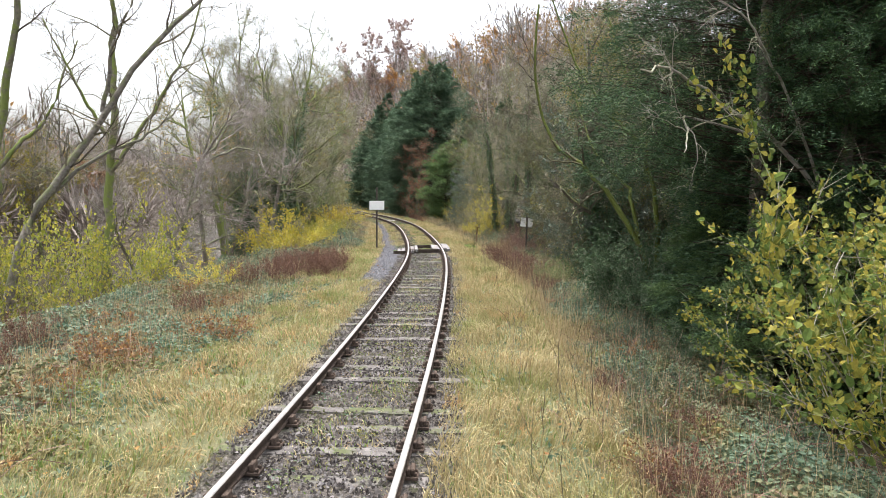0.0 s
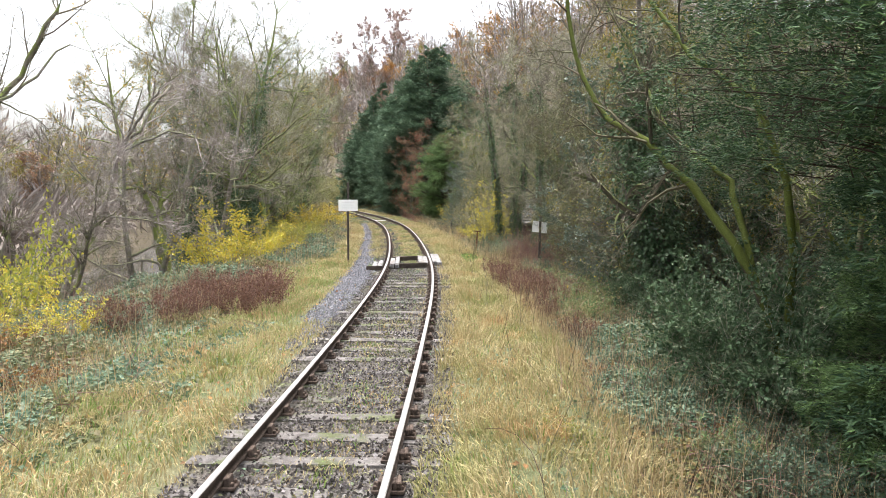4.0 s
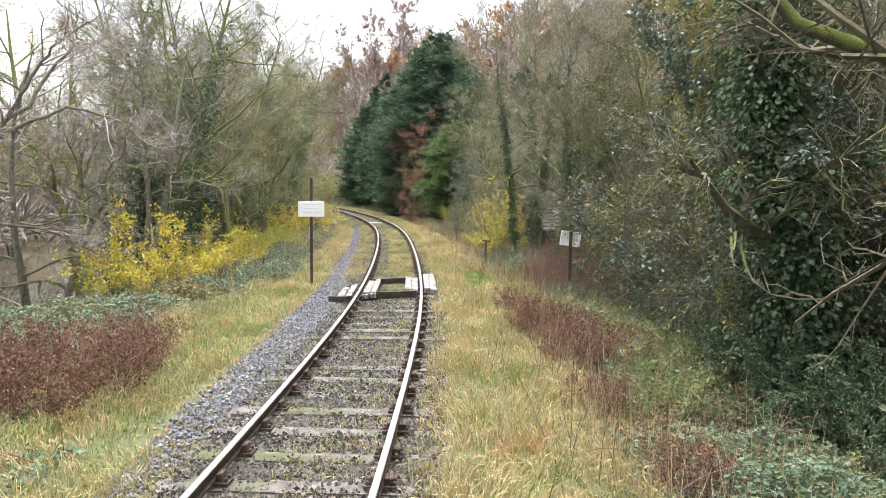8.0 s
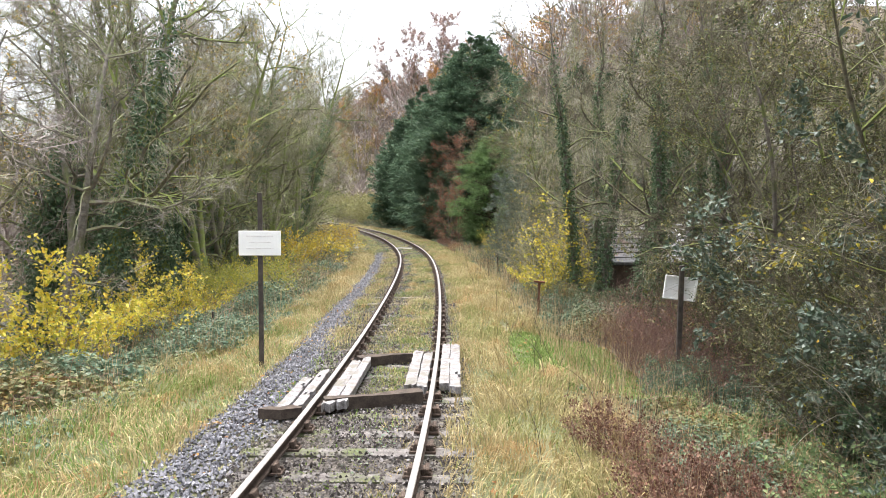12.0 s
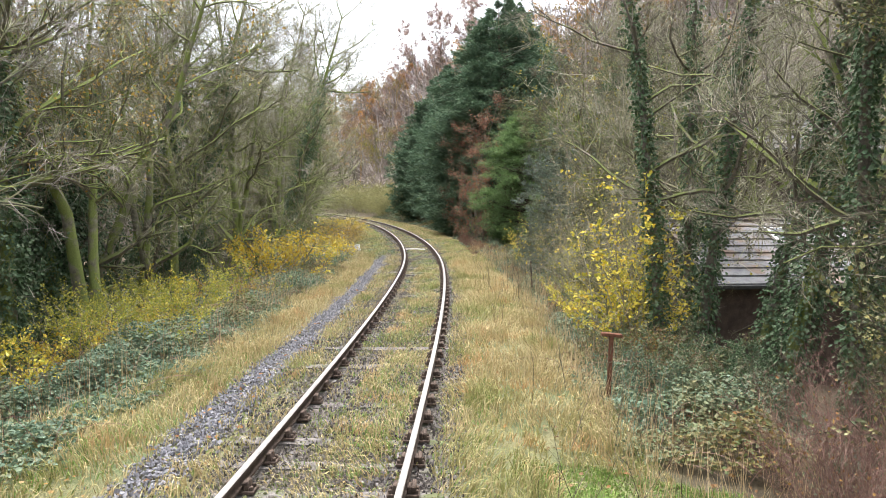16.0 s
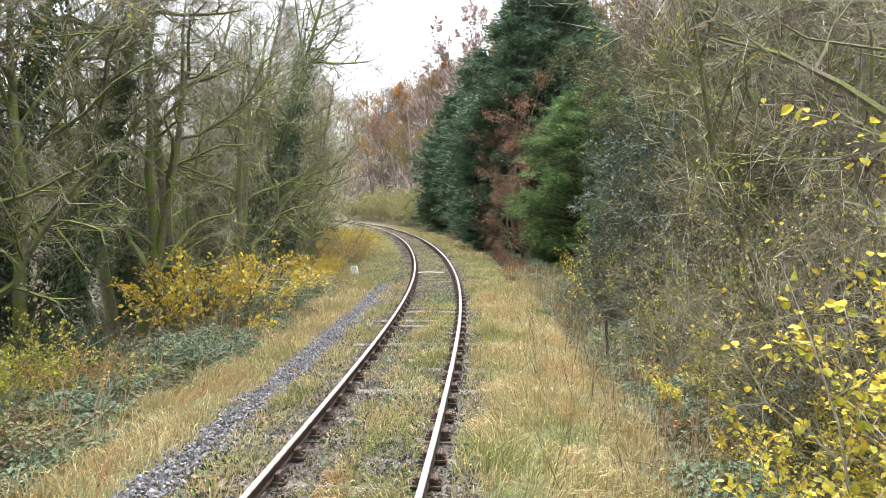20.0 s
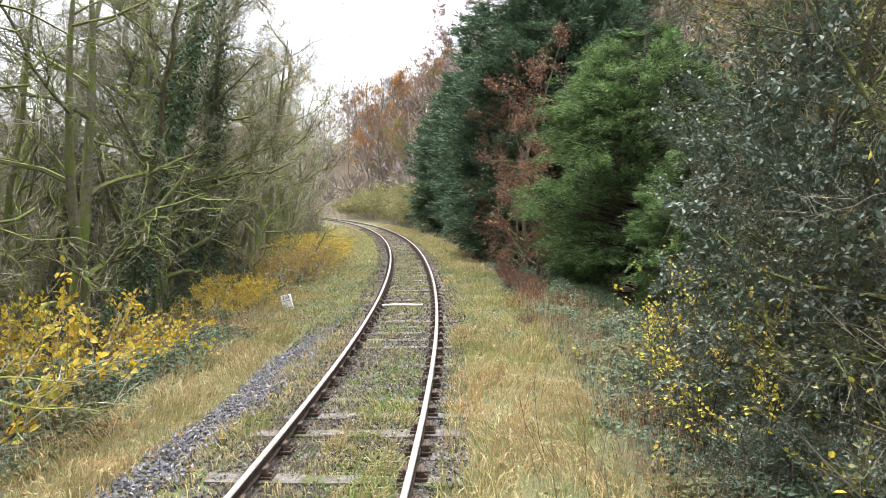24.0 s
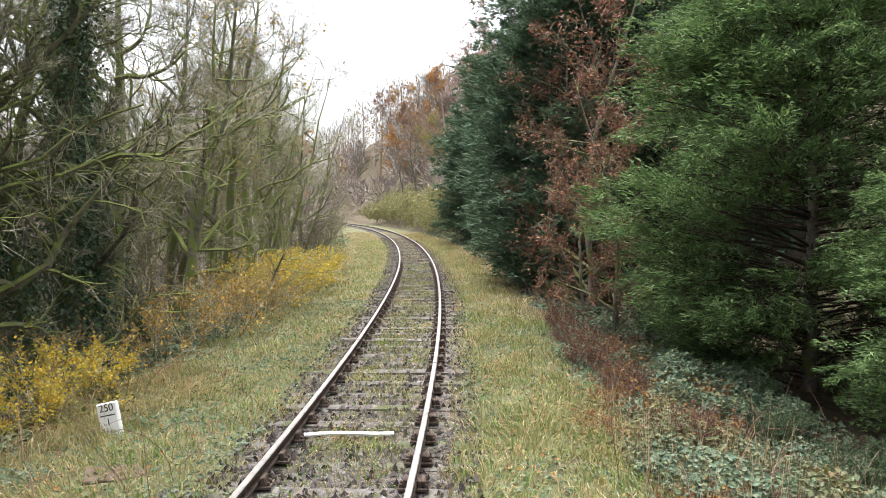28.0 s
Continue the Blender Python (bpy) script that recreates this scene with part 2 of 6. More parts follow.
M["holly"] = leafy("holly_leaves", [(.055, .09, .058), (.085, .122, .084), (.135, .17, .135), (.065, .10, .058)], 0.42, 0.12)
M["privet"] = leafy("privet_leaves", [(.05, .07, .034), (.09, .11, .05), (.15, .155, .075), (.28, .25, .085), (.075, .092, .048), (.28, .265, .13)], 0.5, 0.2)
M["fir"] = leafy("dark_fir", [(.058, .105, .064), (.082, .135, .082), (.12, .175, .10), (.062, .118, .075)], 0.65, 0.22)
M["spruce"] = leafy("dark_spruce", [(.024, .052, .028), (.042, .085, .040), (.078, .13, .056), (.03, .066, .036), (.13, .215, .08)], 0.65, 0.14)
M["cypress"] = leafy("bright_cypress", [(.05, .09, .036), (.095, .165, .058), (.165, .26, .09), (.068, .118, .05), (.26, .37, .14)], 0.6, 0.3)
M["deadwood"] = surface("dead_conifer_twigs", [(.035, .026, .02), (.075, .056, .042)], 8, 0.9, 60, 0.4)
M["copper"] = leafy("copper_leaves", [(.16, .088, .066), (.21, .11, .075), (.13, .078, .06), (.29, .155, .08), (.24, .08, .055)], 0.6, 0.25)
M["russet"] = leafy("russet_crown", [(.25, .15, .10), (.32, .19, .12), (.20, .13, .10), (.38, .23, .12)], 0.8, 0.3)
M["orange"] = leafy("orange_crown", [(.42, .21, .07), (.36, .17, .06), (.50, .29, .10), (.28, .17, .08)], 0.8, 0.3)
M["autumn"] = leafy("autumn_woods", [(.25, .15, .10), (.32, .20, .12), (.20, .17, .07), (.38, .23, .10), (.24, .20, .08)], 0.8, 0.3)
M["dome"] = leafy("mauve_crown", [(.30, .21, .19), (.38, .27, .24), (.25, .18, .165), (.43, .31, .25)], 0.8, 0.3)
M["olive"] = leafy("olive_leaves", [(.21, .19, .045), (.28, .24, .05), (.15, .145, .04), (.37, .29, .05)], 0.6, 0.35)
M["mossy"] = bark("mossy_bark", [(.11, .097, .072), (.24, .22, .165)], (.175, .21, .062), 0.5)
M["bark"] = bark("grey_bark", [(.09, .078, .064), (.22, .195, .165)], (.14, .16, .06), 0.3)
M["limb"] = bark("thick_moss", [(.035, .03, .02), (.085, .073, .046)], (.085, .105, .022), 0.7)
M["lichen"] = bark("grey_lichen_bark", [(.12, .105, .09), (.29, .265, .235)], (.17, .18, .10), 0.3)
M["pale"] = bark("lichen_bark", [(.20, .175, .15), (.42, .39, .35)], (.26, .27, .18), 0.2)
M["twig"] = leafy("twigs", [(.18, .16, .125), (.30, .275, .22), (.43, .405, .34), (.27, .29, .145), (.14, .124, .095), (.36, .34, .26)], 0.9, 0.0)
M["mauve_twig"] = leafy("mauve_twigs", [(.20, .165, .15), (.32, .275, .26), (.45, .41, .385), (.15, .12, .105)], 0.9, 0.0)
# twigs of distant trees: lilac-grey haze is mixed into their colours
M["haze_twig"] = leafy("hazed_far_twigs", [(.20, .165, .15), (.27, .23, .21), (.34, .295, .27), (.18, .165, .135)], 0.9, 0.0)
M["redstem"] = leafy("red_brown_stems", [(.14, .08, .068), (.22, .13, .11), (.29, .195, .155), (.10, .06, .052)], 0.85, 0.0)
M["slate"] = surface("grey_roofing", [(.12, .123, .13), (.21, .213, .22)], 5, 0.8, 50, 0.25, stain=(.15, .115, .09))
M["cladding"] = surface("dark_cladding", [(.06, .045, .038), (.12, .09, .075)], 6, 0.8, 50, 0.3)
M["teal"] = surface("teal_plastic", [(.05, .22, .26), (.09, .30, .34)], 6, 0.5, 40, 0.1)


def ground_material():
    m, nt, b = nodes("earth_and_turf")
    turf = ramp(nt, noise_of(nt, 1.1, 8, rough=0.65), [(.06, .09, .028), (.11, .12, .05), (.15, .14, .065), (.085, .12, .035)], [.3, .45, .58, .7])
    litter = ramp(nt, noise_of(nt, 2.2, 8, rough=0.7), [(.032, .028, .016), (.07, .054, .03), (.10, .074, .04), (.055, .066, .027)], [.3, .45, .58, .72])
    a = nt.nodes.new("ShaderNodeAttribute")
    a.attribute_name = "verge"
    c = mixed(nt, a.outputs["Fac"], litter, turf)
    a2 = nt.nodes.new("ShaderNodeAttribute")
    a2.attribute_name = "bed"
    stone = ramp(nt, noise_of(nt, 28, 4, rough=0.7), [(.035, .029, .024), (.095, .082, .07), (.19, .17, .15)], [.32, .5, .7])
    c = mixed(nt, a2.outputs["Fac"], c, stone)
    f = noise_of(nt, 45, 4)
    c = mixed(nt, 0.6, c, ramp(nt, f, [(0.4,) * 3, (1.3,) * 3], [0.3, 0.7]), "MULTIPLY")
    nt.links.new(c, b.inputs["Base Color"])
    b.inputs["Roughness"].default_value = 0.95
    bump(nt, b, f, 0.8, 0.04)
    return m


M["soil"] = ground_material()


def water_material():
    m, nt, b = nodes("river_water")
    nt.links.new(ramp(nt, noise_of(nt, 0.8, 4), [(.10, .095, .085), (.17, .165, .155)], [.3, .7]), b.inputs["Base Color"])
    b.inputs["Roughness"].default_value = 0.12
    bump(nt, b, noise_of(nt, 3.5, 4), 0.25, 0.05)
    return m


M["water"] = water_material()


# ---- mesh tools ----
def mesh(name, v, f, *mats, index=None, smooth=False):
    v, f = np.asarray(v, np.float32), np.asarray(f, np.int32)
    me = bpy.data.meshes.new(name)
    me.vertices.add(len(v))
    me.vertices.foreach_set("co", v.ravel())
    k = f.shape[1]
    me.loops.add(f.size)
    me.loops.foreach_set("vertex_index", f.ravel())
    me.polygons.add(len(f))
    me.polygons.foreach_set("loop_start", np.arange(0, f.size, k, dtype=np.int32))
    for m in mats:
        me.materials.append(m)
    if index is not None:
        me.polygons.foreach_set("material_index", np.asarray(index, np.int32))
    me.polygons.foreach_set("use_smooth", np.full(len(f), smooth))
    me.update(calc_edges=True)
    return me


def thing(name, label, category, group="", kind=""):
    return tagged(new(name), label, category, group, kind)


def part(name, data, parent, label=""):
    ob = new(name, data)
    ob.parent = parent
    return tagged(ob, label)


def from_bm(name, bm, *mats):
    me = bpy.data.meshes.new(name)
    bm.to_mesh(me)
    bm.free()
    for m in mats:
        me.materials.append(m)
    return me


def box(bm, size, at=(0, 0, 0), turn=(0, 0, 0), bevel=0.0):
    made = bmesh.ops.create_cube(bm, size=1, matrix=pose(*at, *turn) @ Matrix.Diagonal((*size, 1)))
    if bevel:
        edges = list({e for v in made["verts"] for e in v.link_edges})
        bmesh.ops.bevel(bm, geom=edges, offset=bevel, segments=1, affect="EDGES")


def joined(pieces):
    """Joins (vertices, faces) pairs."""
    vs, fs, n = [], [], 0
    for v, f in pieces:
        vs.append(v)
        fs.append(f + n)
        n += len(v)
    return np.concatenate(vs), np.concatenate(fs)


def unit(a):
    return a / np.maximum(np.linalg.norm(a, axis=-1, keepdims=True), 1e-9)


def leaves(rng, pos, way, length, slim=0.6, fold=0.25, face=None):
    """Folded leaves at pos that point along way: four corners and two faces each."""
    n = len(pos)
    way = unit(way)
    face = rng.normal(size=(n, 3)) + np.array([0, 0, 1.2]) if face is None else face
    side = unit(np.cross(way, face))
    up = np.cross(side, way)
    length = np.broadcast_to(length, n)[:, None]
    mid = pos + way * length * 0.5 + up * length * fold * slim * 0.5
    v = np.stack([pos, mid - side * length * slim / 2, pos + way * length, mid + side * length * slim / 2], 1).reshape(-1, 3)
    i = np.arange(n)[:, None] * 4
    f = np.concatenate([i + [0, 1, 2], i + [0, 2, 3]], 1).reshape(-1, 3)
    return v, f


def round_leaves(rng, pos, way, length, slim=0.8, fold=0.25, face=None):
    """Broad pointed leaves: six corners and four faces each."""
    n = len(pos)
    way = unit(way)
    face = rng.normal(size=(n, 3)) + np.array([0, 0, 1.2]) if face is None else face
    side = unit(np.cross(way, face))
    up = np.cross(side, way)
    ln = np.broadcast_to(length, n)[:, None]
    lift = up * ln * fold * .35
    v = np.stack([pos, pos + way * ln * .22 - side * ln * slim * .36 + lift, pos + way * ln * .62 - side * ln * slim * .44 + lift, pos + way * ln - up * ln * .12,
                  pos + way * ln * .62 + side * ln * slim * .44 + lift, pos + way * ln * .22 + side * ln * slim * .36 + lift], 1).reshape(-1, 3)
    i = np.arange(n)[:, None] * 6
    return v, np.concatenate([i + [0, 1, 2], i + [0, 2, 3], i + [0, 3, 4], i + [0, 4, 5]], 1).reshape(-1, 3)


def slivers(rng, pos, way, length, slim=0.15):
    """Needles: one narrow face each."""
    n = len(pos)
    way = unit(way)
    side = unit(np.cross(way, rng.normal(0, .6, (n, 3)) + np.array([0, 0, 1.0])))
    ln = np.broadcast_to(length, n)[:, None]
    v = np.stack([pos - side * ln * slim / 2, pos + side * ln * slim / 2, pos + way * ln], 1).reshape(-1, 3)
    return v, np.arange(3 * n).reshape(-1, 3)


def blades(rng, pos, height, lean, width=0.009):
    """Bent blades of grass: five corners and three faces each."""
    n = len(pos)
    a = rng.uniform(0, 2 * math.pi, n)
    side = np.stack([np.cos(a), np.sin(a), 0 * a], 1) * np.broadcast_to(width, n)[:, None] / 2
    h = height[:, None]
    up = np.array([0, 0, 1.0])
    bend = lean * h
    mid = pos + up * h * 0.6 + bend * 0.35
    tip = pos + up * h * (1 - 0.3 * np.linalg.norm(lean, axis=1, keepdims=True).clip(0, 1.6)) + bend
    v = np.stack([pos - side, pos + side, mid - side * 0.75, mid + side * 0.75, tip], 1).reshape(-1, 3)
    i = np.arange(n)[:, None] * 5
    f = np.concatenate([i + [0, 1, 3], i + [0, 3, 2], i + [2, 3, 4]], 1).reshape(-1, 3)
    return v, f


def stones(rng, pos, size):
    """Broken stones: jittered eight-sided lumps."""
    n = len(pos)
    base = np.array([[1, 0, 0], [0, 1, 0], [-1, 0, 0], [0, -1, 0], [0, 0, 1], [0, 0, -1]], float)
    v = base[None] * (1 + rng.uniform(-.4, .4, (n, 6, 1))) + rng.normal(0, .22, (n, 6, 3))
    v *= (size[:, None] * rng.uniform(.65, 1.25, (n, 3)))[:, None, :] * 0.5
    a = rng.uniform(0, 6.28, n)
    c, s = np.cos(a)[:, None], np.sin(a)[:, None]
    v = np.stack([v[..., 0] * c - v[..., 1] * s, v[..., 0] * s + v[..., 1] * c, v[..., 2]], -1) + pos[:, None]
    f = np.array([[0, 1, 4], [1, 2, 4], [2, 3, 4], [3, 0, 4], [1, 0, 5], [2, 1, 5], [3, 2, 5], [0, 3, 5]])
    return v.reshape(-1, 3), (np.arange(n)[:, None, None] * 6 + f[None]).reshape(-1, 3)


def chips(rng, pos, size):
    """Stones half sunk in the bed: four faces each."""
    n = len(pos)
    base = np.array([[1, 0, -.3], [0, 1, -.3], [-1, 0, -.3], [0, -1, -.3], [0, 0, .8]], float)
    v = base[None] * (1 + rng.uniform(-.4, .4, (n, 5, 1))) + rng.normal(0, .22, (n, 5, 3))
    v *= (size[:, None] * rng.uniform(.65, 1.25, (n, 3)))[:, None, :] * 0.5
    a = rng.uniform(0, 6.28, n)
    c, s = np.cos(a)[:, None], np.sin(a)[:, None]
    v = np.stack([v[..., 0] * c - v[..., 1] * s, v[..., 0] * s + v[..., 1] * c, v[..., 2]], -1) + pos[:, None]
    f = np.array([[0, 1, 4], [1, 2, 4], [2, 3, 4], [3, 0, 4]])
    return v.reshape(-1, 3), (np.arange(n)[:, None, None] * 5 + f[None]).reshape(-1, 3)


def tubes(paths, radii, sides):
    """Tapered tubes along many paths at once: paths (n, k, 3), radii (n, k)."""
    n, k, _ = paths.shape
    tan = unit(np.gradient(paths, axis=1))
    ref = np.where(abs(tan[..., 2:3]) < 0.9, np.array([0, 0, 1.0]), np.array([1.0, 0, 0]))
    u = unit(np.cross(tan, ref))
    w = np.cross(tan, u)
    a = np.arange(sides) * 2 * math.pi / sides
    v = (paths[:, :, None] + radii[:, :, None, None] * (u[:, :, None] * np.cos(a)[:, None] + w[:, :, None] * np.sin(a)[:, None]))
    idx = np.arange(n * k * sides).reshape(n, k, sides)
    p, q = idx[:, :-1], idx[:, 1:]
    pr, qr = np.roll(p, -1, 2), np.roll(q, -1, 2)
    f = np.concatenate([np.stack([p, pr, qr], -1).reshape(-1, 3), np.stack([p, qr, q], -1).reshape(-1, 3)])
    return v.reshape(-1, 3), f


def spikes(pos, way, length, radius):
    """Thin three-sided twigs."""
    n = len(pos)
    way = unit(way)
    u = unit(np.cross(way, np.array([0.3, 0.2, 1.0])))
    w = np.cross(way, u)
    r = np.broadcast_to(radius, n)[:, None]
    v = np.stack([pos + u * r, pos - u * r * .5 + w * r * .87, pos - u * r * .5 - w * r * .87, pos + way * np.broadcast_to(length, n)[:, None]], 1)
    i = np.arange(n)[:, None] * 4
    return v.reshape(-1, 3), np.concatenate([i + [0, 1, 3], i + [1, 2, 3], i + [2, 0, 3]], 1).reshape(-1, 3)


def paths_from(rng, start, way, length, k, wander, rise):
    """Wandering paths from start along way; rise bends them up (or down)."""
    n = len(start)
    p = np.empty((n, k, 3))
    p[:, 0] = start
    d = unit(way)
    for i in range(1, k):
        d = unit(d + rng.normal(0, wander, (n, 3)) + np.array([0, 0, rise]))
        p[:, i] = p[:, i - 1] + d * (length / (k - 1))[:, None]
    return p


def offshoots(rng, paths, radii, count, first, angle, ratio, thin, total):
    """Starts, directions, lengths and radii of the branches of the next order."""
    n, k, _ = paths.shape
    t = rng.uniform(first, 1, (n, count)) * (k - 1)
    i = np.minimum(t.astype(int), k - 2)
    fr = (t - i)[..., None]
    r = np.arange(n)[:, None]
    a, b = paths[r, i], paths[r, i + 1]
    start = a + (b - a) * fr
    tan = unit(b - a)
    side = unit(np.cross(tan, rng.normal(size=(n, count, 3))))
    ang = rng.normal(angle, 0.2, (n, count))[..., None]
    way = tan * np.cos(ang) + side * np.sin(ang)
    length = total[:, None] * ratio * rng.uniform(.6, 1.3, (n, count)) * (1.25 - 0.6 * t / (k - 1))
    rad = np.minimum(radii[r, i] * 0.75, radii[r, i] * thin * rng.uniform(.7, 1.2, (n, count)) + 0.002)
    return start.reshape(-1, 3), way.reshape(-1, 3), length.ravel(), rad.ravel()


def woody(seed, starts, ways, lengths, radii, orders, rise=0.03, wander=0.12, twig=0.35, twig_n=6, twig_r=0.004, k=9, sides=7):
    """Grows stems and their branches. orders: (count, first, angle, ratio, points, sides, wander, rise) for each order.
    Returns the stem mesh, the branch mesh, the twigs' mesh, the stem paths and the outer branch paths."""
    rng = np.random.default_rng(seed)
    L, R = np.asarray(lengths, float), np.asarray(radii, float)
    p = paths_from(rng, np.asarray(starts, float), np.asarray(ways, float), L, k, wander, rise)
    rr = R[:, None] * np.linspace(1, .06, k)[None] ** 0.8
    rr[:, 0] *= 1.35
    stem, stems = tubes(p, rr, sides), p
    out = []
    for count, first, angle, ratio, pts, sides, wan, up in orders:
        st, wy, ln, rd = offshoots(rng, p, rr, count, first, angle, ratio, 0.55, L)
        p = paths_from(rng, st, wy, ln, pts, wan, up)
        rr = rd[:, None] * np.linspace(1, .3, pts)[None]
        L = ln
        out.append(tubes(p, rr, sides))
    st, wy, ln, rd = offshoots(rng, p, rr, twig_n, 0.15, 0.75, 0.0, 0.5, L)
    twigs = spikes(st, wy + np.array([0, 0, .15]), rng.uniform(.5, 1.3, len(st)) * twig, twig_r)
    return stem, joined(out), twigs, stems, p


def along_paths(rng, paths, n, first=0.0):
    """n random places on the paths, with their directions."""
    b = rng.integers(0, len(paths), n)
    k = paths.shape[1]
    t = rng.uniform(first, 1, n) * (k - 1)
    i = np.minimum(t.astype(int), k - 2)
    a, c = paths[b, i], paths[b, i + 1]
    return a + (c - a) * (t - i)[:, None], unit(c - a), t / (k - 1)


def ivy_on(rng, paths, radius, n, top=0.8, size=0.085, puff=0.14):
    pos, way, t = along_paths(rng, paths, int(n / top))
    keep = t < top * rng.uniform(.7, 1.05, len(t))
    pos, way, t = pos[keep], way[keep], t[keep]
    out = unit(np.cross(way, rng.normal(size=pos.shape)))
    pos = pos + out * (radius * (1.2 - t)[:, None] + abs(rng.normal(0, puff, (len(pos), 1))))
    return leaves(rng, pos, out + np.array([0, 0, -.9]) + rng.normal(0, .5, pos.shape), rng.uniform(.6, 1.3, len(pos)) * size, 0.85, 0.2, out + rng.normal(0, .4, pos.shape))

# ---- ground: one sheet ----
def build_ground():
    s = np.concatenate([np.linspace(-600, -40, 8), np.arange(-30, -4, 3), np.arange(-4, 80, 0.7), np.arange(80, 200, 2.5), np.arange(200, 415, 8), np.linspace(430, 2500, 10)])
    side = np.concatenate([np.arange(0, 3.2, .35), np.arange(3.2, 13, .6), [13.5, 15, 17, 19, 19.6, 20.4, 21, 23, 26, 29.9, 36, 45, 60, 80, 110, 160, 260, 500, 1200, 2500]])
    d = np.concatenate([-side[:0:-1], side])
    ss, dd = np.meshgrid(s, d, indexing="ij")
    x, y = along(ss, dd)
    z = level(ss, dd)
    v = np.stack([x, y, z], -1).reshape(-1, 3)
    n, m = ss.shape
    i = np.arange(n * m).reshape(n, m)
    f = np.stack([i[:-1, :-1], i[1:, :-1], i[1:, 1:], i[:-1, 1:]], -1).reshape(-1, 4)[:, ::-1]
    me = mesh("ground", v, f, M["soil"], smooth=True)
    verge = np.clip((5.2 + 0.8 * wobble(x, y, 1.1) - abs(dd)) / 1.2, 0, 1) * (dd < 0) + np.clip((3.6 + 0.5 * wobble(x, y, 1.1) - dd) / .8, 0, 1) * (dd >= 0)
    bed = np.clip((1.35 + 0.15 * wobble(x, y, 2.3) - abs(dd)) / .3, 0, 1)
    for key, val in (("verge", verge), ("bed", bed)):
        me.attributes.new(key, "FLOAT", "POINT").data.foreach_set("value", val.ravel().astype(np.float32))
    tagged(new("ground", me), "earth bank with turf, moss and leaf litter", "ground", kind="structure")


build_ground()


def build_river():
    s = np.arange(-150, 260, 4.0)
    d = np.array([-11.2, -13, -15, -17, -19, -21.0])
    ss, dd = np.meshgrid(s, d, indexing="ij")
    x, y = along(ss, dd)
    i = np.arange(ss.size).reshape(ss.shape)
    f = np.stack([i[:-1, :-1], i[1:, :-1], i[1:, 1:], i[:-1, 1:]], -1).reshape(-1, 4)[:, ::-1]
    tagged(new("water", mesh("water", np.stack([x, y, 0 * x - 3.25], -1).reshape(-1, 3), f, M["water"], smooth=True)),
           "grey brown river water beyond the trees", "river", kind="structure")


build_river()

# ---- railway track ----
track = thing("railway_track", "single railway track with worn steel rails on old wooden sleepers", "railway track", kind="structure")


def build_rail(offset):
    half = [(0, 0), (.026, -.001), (.034, -.008), (.034, -.036), (.012, -.048), (.009, -.10), (.014, -.115), (.034, -.122), (.034, -.142), (0, -.145)]
    prof = np.array(half + [(-a, b) for a, b in half[-2:0:-1]])
    s = np.arange(-20, 300, 0.8)
    th = np.interp(s, S, TH)
    x, y = along(s, offset + 0 * s)
    k = len(prof)
    v = np.stack([x[:, None] + prof[:, 0] * np.cos(th)[:, None], y[:, None] + prof[:, 0] * np.sin(th)[:, None], np.broadcast_to(prof[:, 1], (len(s), k))], -1)
    i = np.arange(len(s) * k).reshape(len(s), k)
    j = np.roll(i, -1, 1)
    f = np.stack([i[:-1], i[1:], j[1:], j[:-1]], -1)
    mi = np.ones((len(s) - 1, k), int)
    mi[:, [0, 1, k - 1, k - 2]] = 0
    part("rail", mesh("rail", v.reshape(-1, 3), f.reshape(-1, 4), M["steel"], M["rust"], index=mi.ravel()), track, "steel rail with a bright worn head and rusty sides")


build_rail(-.7525)
build_rail(.7525)


def sleeper_mesh(seed):
    rng = random.Random(seed)
    bm = bmesh.new()
    bmesh.ops.create_grid(bm, x_segments=9, y_segments=3, size=0.5)
    for v in bm.verts:
        edge = abs(v.co.y) > .4 or abs(v.co.x) > .49
        v.co.x = v.co.x * 2.55 + rng.uniform(-.012, .012)
        v.co.y = v.co.y * .25 + rng.uniform(-.012, .012)
        v.co.z = rng.uniform(-.008, .006) - (.018 if edge else 0)
    rim = [e for e in bm.edges if e.is_boundary]
    down = bmesh.ops.extrude_edge_only(bm, edges=rim)
    for g in down["geom"]:
        if isinstance(g, bmesh.types.BMVert):
            g.co.z = -.13
    bmesh.ops.recalc_face_normals(bm, faces=bm.faces)
    return from_bm("sleeper", bm, M["sleeper"])


def chair_mesh():
    bm = bmesh.new()
    box(bm, (.36, .19, .035), (0, 0, .0175), bevel=.006)
    box(bm, (.07, .15, .10), (-.085, 0, .075), (0, 12, 0), .01)
    box(bm, (.05, .14, .085), (.07, 0, .07), (0, -8, 0), .01)
    box(bm, (.055, .17, .07), (.115, .01, .09), (6, 0, 3), .012)
    for x in (-.145, .15):
        box(bm, (.04, .04, .05), (x, .05, .05), bevel=.008)
        box(bm, (.04, .04, .05), (x, -.05, .05), bevel=.008)
    return from_bm("rail_chair", bm, M["rust"])


